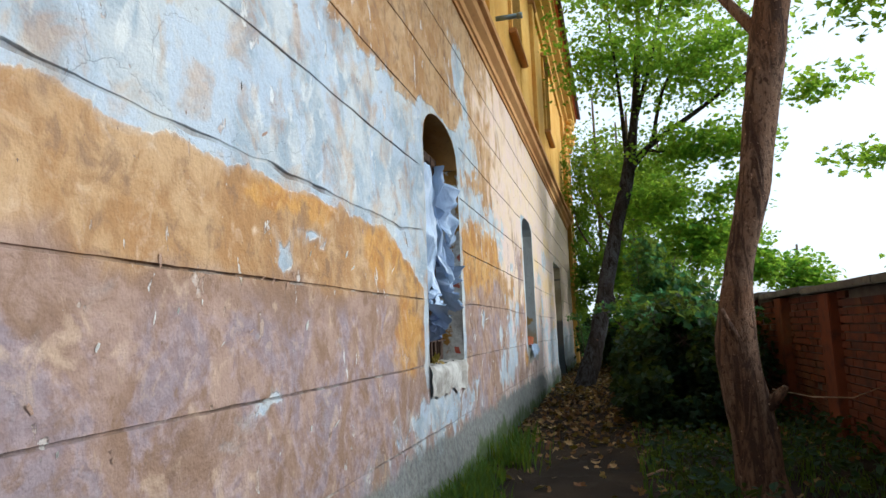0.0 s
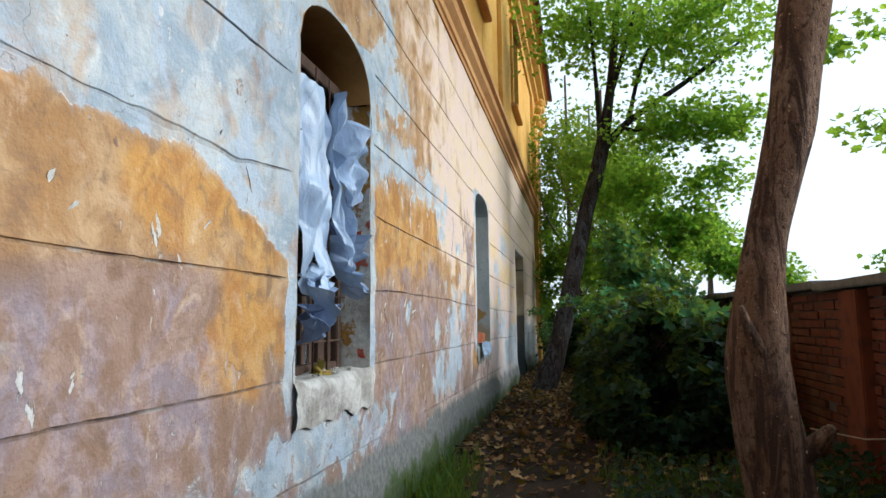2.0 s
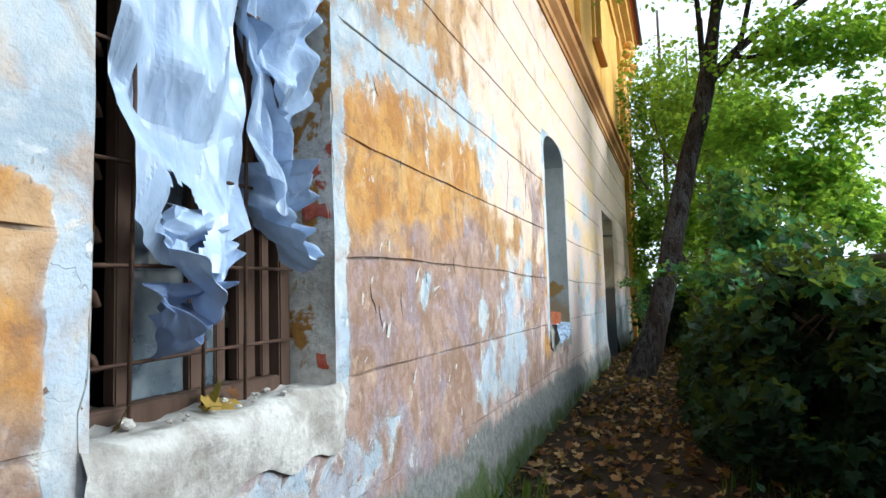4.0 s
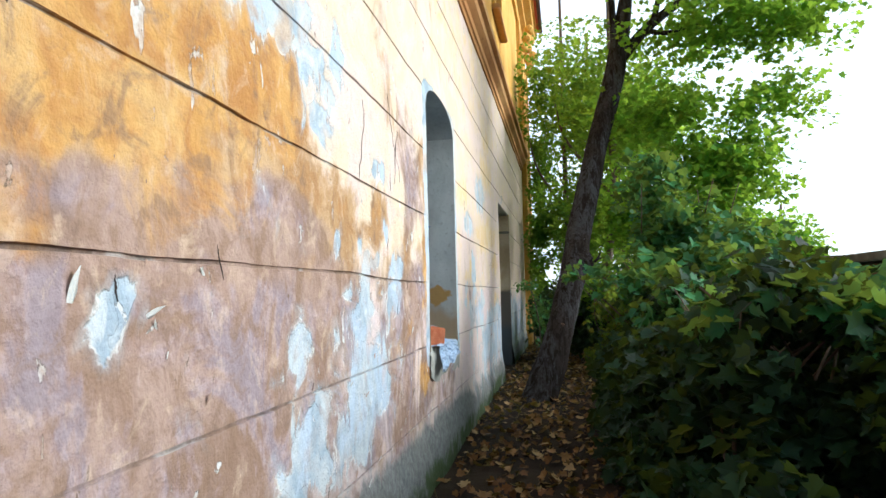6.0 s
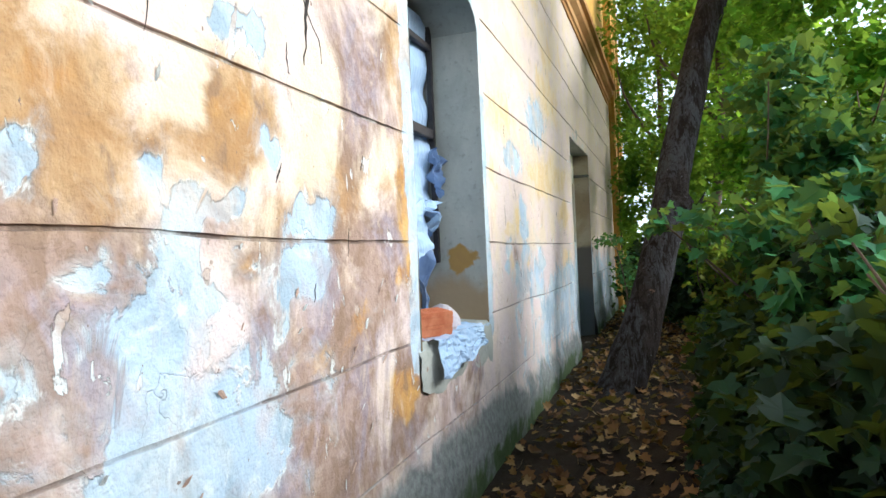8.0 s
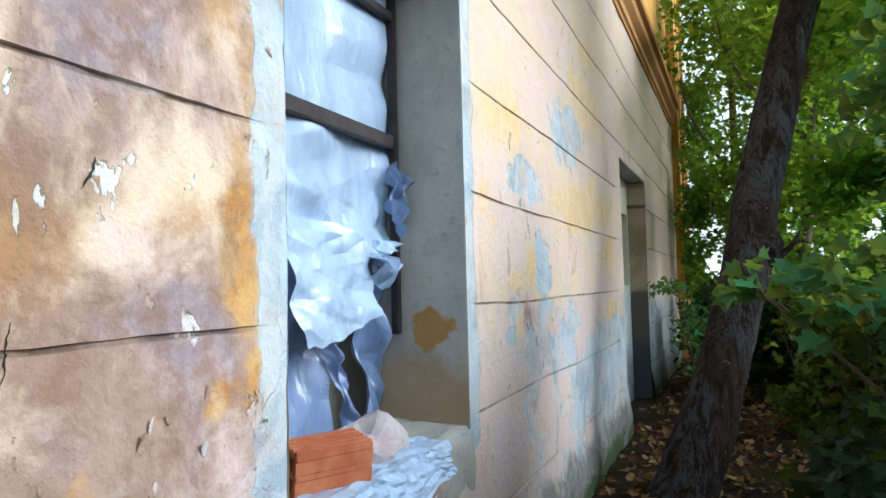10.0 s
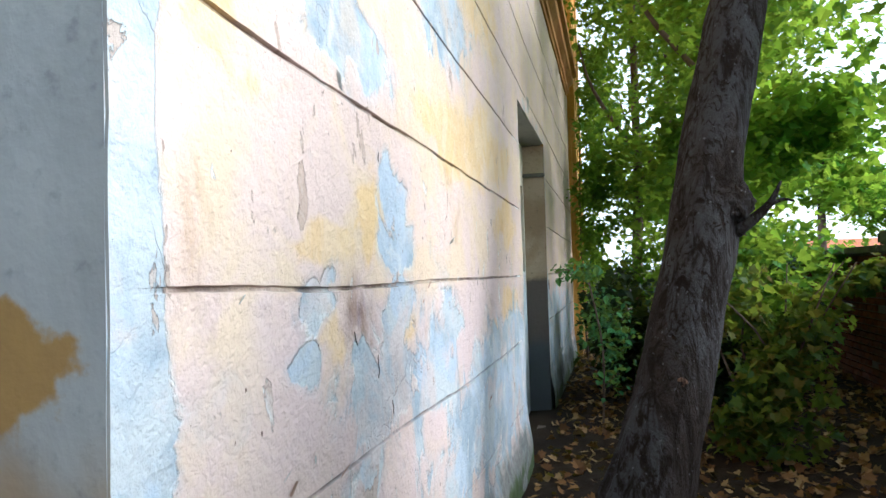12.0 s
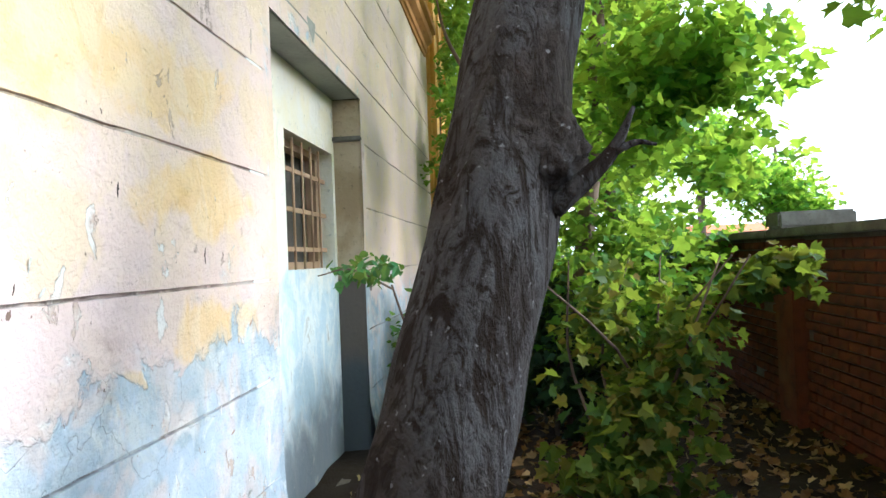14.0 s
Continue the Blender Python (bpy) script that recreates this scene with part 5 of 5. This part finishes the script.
for i in range(18):
    y = a + 0.12 + 0.88 * rngr.random()
    bm = bmesh.new()
    bmesh.ops.create_icosphere(bm, subdivisions=2, radius=rngr.uniform(0.006, 0.022), matrix=Matrix.Translation((X0 - rngr.uniform(0.0, 0.16), y, SILL1 + 0.026)))
    for v in bm.verts:
        v.co += v.normal * 0.022 * noise.noise(v.co * 40)
        v.co.z = SILL1 + 0.026 + (v.co.z - SILL1 - 0.026) * 0.6
    tagged(part("rubble", bm, MORTAR), "small lump of fallen mortar on the window sill", "rubble", "rubble on the sill")

# ---- window two: steel frame behind plastic sheets ----
w2 = thing("window_2", "arched window with a dark steel frame covered in plastic sheets", "window", kind="structure")
a2, b2 = W2
F2 = X0 - 0.34
for p, q_, r, s in ((a2, a2 + 0.035, SILL2, 2.9), (b2 - 0.035, b2, SILL2 + 0.39, 2.9), (a2 + 0.035, b2 - 0.035, 2.165, 2.225), (a2 + 0.035, b2 - 0.035, 2.74, 2.78)):
    part("steel_bar", box_bm(F2, F2 + 0.035, p, q_, r, s, 0.004), STEEL, w2)
# added dark sheet behind the films in place of the room's darkness
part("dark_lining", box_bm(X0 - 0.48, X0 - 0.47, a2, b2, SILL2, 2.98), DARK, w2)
f2 = thing("plastic_sheet", "large milky plastic sheets taped over the window", "plastic sheet", "plastic sheets over window two")
sheet("film", a2 + 0.03, b2 - 0.02, 2.95, [2.18] * 6, F2 - 0.02, FILM, f2, 12, 0.03, 0.0)
sheet("film", a2 + 0.02, b2 - 0.02, 2.19, [1.84, 1.78, 1.70, 1.69, 1.68, 1.72], F2 - 0.01, FILM, f2, 15, 0.05, 0.04)
sheet("film", a2 + 0.40, b2 - 0.29, 1.77, [1.365, 1.37, 1.38, 1.40, 1.43, 1.455], F2 + 0.03, FILM, f2, 18, 0.03, 0.05, "pale folded film flap", None, 0.04)
sheet("film", b2 - 0.30, b2 - 0.09, 1.76, [1.60, 1.50, 1.56, 1.66], F2 + 0.03, FILM, f2, 19, 0.10, 0.02, "ragged torn corner", None, 0.03)
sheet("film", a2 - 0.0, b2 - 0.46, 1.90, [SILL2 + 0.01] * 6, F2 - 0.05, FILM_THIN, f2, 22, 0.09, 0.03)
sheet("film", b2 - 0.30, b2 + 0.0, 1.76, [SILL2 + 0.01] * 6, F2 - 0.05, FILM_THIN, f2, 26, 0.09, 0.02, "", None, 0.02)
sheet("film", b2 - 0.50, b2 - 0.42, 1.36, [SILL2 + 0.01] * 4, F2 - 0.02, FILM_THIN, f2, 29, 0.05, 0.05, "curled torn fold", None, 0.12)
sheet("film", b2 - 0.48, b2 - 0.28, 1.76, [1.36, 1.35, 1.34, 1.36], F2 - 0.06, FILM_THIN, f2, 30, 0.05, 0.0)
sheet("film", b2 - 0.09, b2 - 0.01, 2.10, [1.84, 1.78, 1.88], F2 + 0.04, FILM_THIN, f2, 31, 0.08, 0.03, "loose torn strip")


def hollow_brick():
    t = thing("hollow_brick", "orange hollow clay brick on the window sill", "brick")
    for z0, z1 in ((0, 0.02), (0.055, 0.075), (0.11, 0.13)):
        part("plate", box_bm(-0.06, 0.06, -0.12, 0.12, z0, z1, 0.003), FRESH_BRICK, t)
    for x in (-0.06, -0.01, 0.04):
        part("web", box_bm(x, x + 0.02, -0.12, 0.12, 0.02, 0.055), FRESH_BRICK, t)
        part("web", box_bm(x, x + 0.02, -0.12, 0.12, 0.075, 0.11), FRESH_BRICK, t)
    for x in (-0.05, -0.025, 0.0, 0.025, 0.05):
        part("rib", box_bm(x - 0.007, x + 0.007, -0.118, 0.118, 0.129, 0.137, 0.002), FRESH_BRICK, t)
    return t


hb = hollow_brick()
hb.matrix_world = pose(X0 - 0.07, a2 + 0.25, SILL2 + 0.03, 0, 8, -28)
bm = bmesh.new()
bmesh.ops.create_icosphere(bm, subdivisions=3, radius=0.13, matrix=Matrix.Translation((X0 - 0.12, a2 + 0.58, SILL2 + 0.07)) @ Matrix.Diagonal((0.8, 1.3, 0.55, 1)))
for v in bm.verts:
    v.co += v.normal * 0.06 * noise.noise(v.co * 8)
tagged(part("rubble_stone", bm, stained("lilac_stone", (0.36, 0.30, 0.32), (0.46, 0.41, 0.42), 6)), "mauve-grey lump of masonry lying on the sill", "stone")
bag = thing("plastic_bag", "crumpled white plastic bag draped over the window sill", "bag")
nu, nv = 26, 20
verts, faces = [], []
for i in range(nu + 1):
    for j in range(nv + 1):
        u, v = i / nu, j / nv
        q = Vector((u * 6, v * 6, 40))
        cr = 0.03 * abs(noise.noise(q)) + 0.015 * noise.noise(q * 2.2)
        y = a2 + 0.10 + 0.75 * u + 0.04 * noise.noise(q * 0.7)
        if v < 0.45:
            p = (X0 - 0.16 + 0.20 * v / 0.45 + 0.3 * cr, y, SILL2 + 0.03 + cr)
        else:
            w = (v - 0.45) / 0.55
            p = (X0 + 0.04 + 0.03 * w + cr, y, SILL2 + 0.035 - w * 0.19 * (1 - 0.3 * u + 0.25 * noise.noise(Vector((u * 4, 9, 9)))))
        verts.append(p)
for i in range(nu):
    for j in range(nv):
        k = i * (nv + 1) + j
        faces.append((k, k + 1, k + nv + 2, k + nv + 1))
part("film", mesh_from("film", verts, faces), FILM, bag)

# ---- niche: old doorway walled up round a small barred window ----
n0, n1 = NICHE


def niche_render():
    """Patched white render: cream above, blue-white rubbed patches, dark grey towards the ground."""
    k = Mat("niche_render", 0.9)
    n, f, m = k.noise(2.5, 7, 0.6, (1, 1, 0.8), 0.5), k.noise(26, 5), k.noise(6, 7, 0.6, (1, 1, 0.6), 0.6)
    z = k.node("ShaderNodeSeparateXYZ")
    k.put(z.inputs[0], k.node("ShaderNodeTexCoord").outputs["Object"])
    h = k.math("ADD", z.outputs[2], k.math("MULTIPLY", k.math("SUBTRACT", n, 0.5), 1.2))
    col = k.mix(k.step(n, 0.4, 0.6), (0.80, 0.74, 0.58), (0.80, 0.77, 0.70))
    low = k.mix(k.step(m, 0.42, 0.6), (0.50, 0.62, 0.70), (0.68, 0.74, 0.76))
    col = k.mix(k.step(h, 1.65, 1.35), col, low)
    col = k.mix(k.step(h, 0.75, 0.30, 0, 0.85), col, (0.20, 0.22, 0.24))
    col = k.mix(k.step(m, 0.62, 0.68, 0, 0.8), col, (0.42, 0.42, 0.40))
    col = k.mix(k.step(f, 0.60, 0.75, 0, 0.6), col, (0.40, 0.40, 0.38))
    return k.color(col).bump(k.math("ADD", m, k.math("MULTIPLY", f, 0.5)), 0.8, 0.012).m


NICHE_RENDER = niche_render()


def niche_jamb():
    """Brown render, its upper part lightened for the light it catches; darker and greyer below."""
    k = Mat("brown_render", 0.92)
    n, f = k.noise(2.2, 7, 0.6, (1, 1, 0.8), 0.6), k.noise(28, 5)
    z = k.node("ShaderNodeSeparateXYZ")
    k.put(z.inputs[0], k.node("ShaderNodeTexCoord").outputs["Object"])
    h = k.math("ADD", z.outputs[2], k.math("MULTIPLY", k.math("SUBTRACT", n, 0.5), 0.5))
    # upper brown raised: the light caught there is put into the colour
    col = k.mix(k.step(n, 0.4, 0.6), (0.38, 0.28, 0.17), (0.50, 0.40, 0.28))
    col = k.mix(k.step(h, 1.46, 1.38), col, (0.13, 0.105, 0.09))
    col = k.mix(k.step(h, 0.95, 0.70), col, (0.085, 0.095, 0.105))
    col = k.mix(k.step(f, 0.58, 0.74, 0, 0.6), col, (0.10, 0.09, 0.08))
    return k.color(col).bump(k.math("ADD", n, k.math("MULTIPLY", f, 0.5)), 0.8, 0.012).m


JAMB_BROWN = niche_jamb()
NX = X0 - 0.22
niche = thing("door_1", "walled-up doorway niche with a small barred window", "niche", kind="structure")
WY, WZ = (16.15, n1 - 0.06), (1.50, 2.37)
for y0_, y1_, z0_, z1_ in ((n0, n1, -0.1, WZ[0]), (n0, WY[0], WZ[0], WZ[1]), (WY[1], n1, WZ[0], WZ[1]), (n0, n1, WZ[1], NICHE_TOP)):
    part("infill", box_bm(NX - 0.25, NX, y0_, y1_, z0_, z1_), NICHE_RENDER, niche)
for side, y in ((1, n1), (-1, n0)):
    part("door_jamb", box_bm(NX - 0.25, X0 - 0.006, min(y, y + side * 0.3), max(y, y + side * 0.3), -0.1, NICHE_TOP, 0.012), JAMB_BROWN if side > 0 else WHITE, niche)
part("head", box_bm(NX - 0.25, X0 - 0.006, n0, n1, NICHE_TOP, NICHE_TOP + 0.2, 0.01), RENDER, niche)
part("impost", box_bm(X0 - 0.23, X0 + 0.005, n1 - 0.035, n1 + 0.01, 2.47, 2.51, 0.01), STONE, niche)
win = part("window_frame", box_bm(NX - 0.2, NX - 0.12, WY[0], WY[0] + 0.05, *WZ), PALE_WOOD, niche)
for p, q_, r, s in ((WY[1] - 0.05, WY[1], *WZ), (WY[0] + 0.05, WY[1] - 0.05, WZ[1] - 0.05, WZ[1]), (WY[0] + 0.05, WY[1] - 0.05, WZ[0], WZ[0] + 0.05)):
    part("rail", box_bm(NX - 0.2, NX - 0.12, p, q_, r, s), PALE_WOOD, win)
for i in range(5):
    y = WY[0] + 0.12 + i * 0.19
    part("bar", tube_mesh("bar", [(NX - 0.06, y, WZ[0]), (NX - 0.06, y, WZ[1])], [0.009] * 2, 6), PALE_WOOD, win)
for z in (1.62, 1.88, 2.14):
    part("cross_bar", box_bm(NX - 0.075, NX - 0.062, *WY, z, z + 0.03), PALE_WOOD, win)
# added dark sheet that gives the barred window its unlit depth
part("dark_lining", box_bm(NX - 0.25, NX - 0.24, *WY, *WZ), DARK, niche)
step = box_bm(X0 - 0.1, X0 + 0.28, n0 + 0.45, n1 - 0.5, -0.1, 0.08, 0.03)
for v in step.verts:
    v.co += Vector((0, 0, 0.015 * noise.noise(v.co * 5)))
tagged(part("door_step", step, DIRTY_MORTAR), "worn grey stone step under the niche", "step", kind="structure")

# wire from the near tree to the brick wall
tagged(part("wire", tube_mesh("wire", [(1.05, 5.28, 0.78), (1.35, 5.5, 0.70), (1.7, 5.8, 0.66), (2.1, 6.1, 0.75)], [0.004] * 4, 6), PALE_WOOD), "thin slack wire tied to the tree trunk", "wire")

# ---- beyond the boundary wall ----
house = thing("far_house", "distant low house with a red tile roof", "house")
part("wall", box_bm(12, 20, 60, 68, -0.3, 2.6), stained("far_house_paint", (0.7, 0.62, 0.56), (0.75, 0.7, 0.64), 0.5), house)
bm = bmesh.new()
q = [bm.verts.new(v) for v in ((11.5, 59.5, 2.6), (20.5, 59.5, 2.6), (20.5, 64, 3.3), (11.5, 64, 3.3), (11.5, 68.5, 2.6), (20.5, 68.5, 2.6))]
for f in ((0, 1, 2, 3), (3, 2, 5, 4), (0, 3, 4), (1, 5, 2), (0, 4, 5, 1)):
    bm.faces.new([q[i] for i in f])
part("roof", bm, TILE, house)
for i, (x, y, h) in enumerate(((11, 24, 4.2), (15, 30, 5.0), (9, 36, 5.0), (6, 34, 7))):
    leafy_tree("tree", "distant sunlit tree beyond the brick wall", [(x, y, -0.1, 0.2), (x, y, 1.5, 0.15), (x + 0.2, y, h, 0.05)], [], [((x, y, h * 0.7), (1.8, 1.8, 1.4), 1300), ((x + 0.8, y - 0.5, h * 0.55), (1.2, 1.2, 0.9), 700)], TWIG, LEAF_TREE, 0.2, 90 + i)


# ---- curled flakes of old paint standing off the wall ----
def flake_mesh(rng):
    n = 9
    ring = [(0.5 * math.cos(6.283 * i / n) * rng.uniform(0.5, 1.1), math.sin(6.283 * i / n) * rng.uniform(0.5, 1.1)) for i in range(n)]
    bm = bmesh.new()
    vs = [bm.verts.new((0.25 * max(0, z) ** 2 + 0.15 * y * y, y, z)) for y, z in ring]
    bm.faces.new(vs)
    bmesh.ops.solidify(bm, geom=bm.faces[:], thickness=0.06)
    me = bpy.data.meshes.new("paint_flake")
    bm.to_mesh(me), bm.free()
    return me


rngf = random.Random(42)
flake_mats = [stained("flake_white", (0.66, 0.68, 0.68), (0.74, 0.72, 0.66), 6), stained("flake_rose", (0.46, 0.30, 0.22), (0.52, 0.37, 0.30), 6), OCHRE]
flakes = []
for i in range(12):
    me = flake_mesh(rngf)
    me.materials.append(flake_mats[(0, 0, 1, 1, 1, 0)[i % 6]])
    flakes.append(me)
count = 0
while count < 190:
    y, z = rngf.uniform(1.0, 15.2), abs(rngf.gauss(0.0, 0.75)) + 0.45
    if z > 2.6 or near_opening(y, z) < 0.06 or noise.noise(Vector((y * 1.1, z * 1.4, 33))) < 0.0:
        continue
    o = new("paint_flake", flakes[rngf.randrange(12)])
    o.parent = facade
    s = rngf.uniform(0.008, 0.024)
    o.matrix_world = Matrix.Translation((face_x(y, z) + 0.004, y, z)) @ Euler((rngf.gauss(0, 0.5), rngf.uniform(0.05, 0.5), rngf.gauss(0, 0.15))).to_matrix().to_4x4() @ Matrix.Diagonal((s * 0.8, s * 0.9, s * rngf.uniform(1.0, 2.0), 1))
    count += 1


# ---- open cracks: thin dark ragged seams running down the render ----
CRACK = stained("crack_shadow_dirt", (0.035, 0.028, 0.024), (0.05, 0.04, 0.035), 20)


def crack(y, z, length, width, lean, seed):
    rng = random.Random(seed)
    pts, n = [], 14
    for i in range(n + 1):
        y += rng.gauss(lean, 0.35) * length / n
        z -= rng.uniform(0.6, 1.2) * length / n
        pts.append((y, z, width * math.sin(math.pi * (i + 0.4) / (n + 0.8)) * rng.uniform(0.5, 1.4)))
    verts, faces = [], []
    for yy, zz, w in pts:
        x = face_x(yy, zz)
        verts += [(x + 0.0015, yy - w, zz), (x + 0.003, yy, zz + w * 0.3), (x + 0.0015, yy + w, zz)]
    for i in range(n):
        for k in (0, 1):
            a = i * 3 + k
            faces.append((a, a + 1, a + 4, a + 3))
    return part("crack", mesh_from("crack", verts, faces), CRACK, facade)


crack(9.32, 2.44, 0.40, 0.010, -0.25, 1), crack(9.05, 2.6, 0.5, 0.004, 0.6, 2), crack(8.62, 2.42, 0.45, 0.005, -0.1, 3)
for i in range(55):
    y, z = rngf.uniform(1.2, 15.2), rngf.uniform(0.5, 2.4)
    if near_opening(y, z) > 0.2 and noise.noise(Vector((y * 0.8, z * 1.1, 60))) > -0.05:
        crack(y, z, rngf.choice((0.03, 0.04, 0.05, 0.07, 0.11)), rngf.uniform(0.002, 0.005), rngf.gauss(0, 0.3), 100 + i)


# larger losses beside the first window: lifted white scabs and a dark gouge
crack(6.16, 1.38, 0.13, 0.006, 0.35, 501), crack(6.24, 1.30, 0.10, 0.005, 0.1, 502)
for y, z, s, tall in ((6.33, 1.17, 0.045, 1.3), (6.28, 1.20, 0.03, 1.0), (6.62, 0.93, 0.028, 2.2), (6.68, 1.42, 0.032, 2.0), (6.17, 1.40, 0.03, 0.7), (9.4, 1.03, 0.02, 0.8), (2.9, 1.30, 0.03, 1.0), (3.35, 1.66, 0.03, 0.8)):
    o = new("plaster_scab", flakes[0])
    o.parent = facade
    o.matrix_world = Matrix.Translation((face_x(y, z) + 0.004, y, z)) @ Euler((0.2 * math.sin(y * 9), 0.2, 0)).to_matrix().to_4x4() @ Matrix.Diagonal((s * 0.5, s, s * tall, 1))
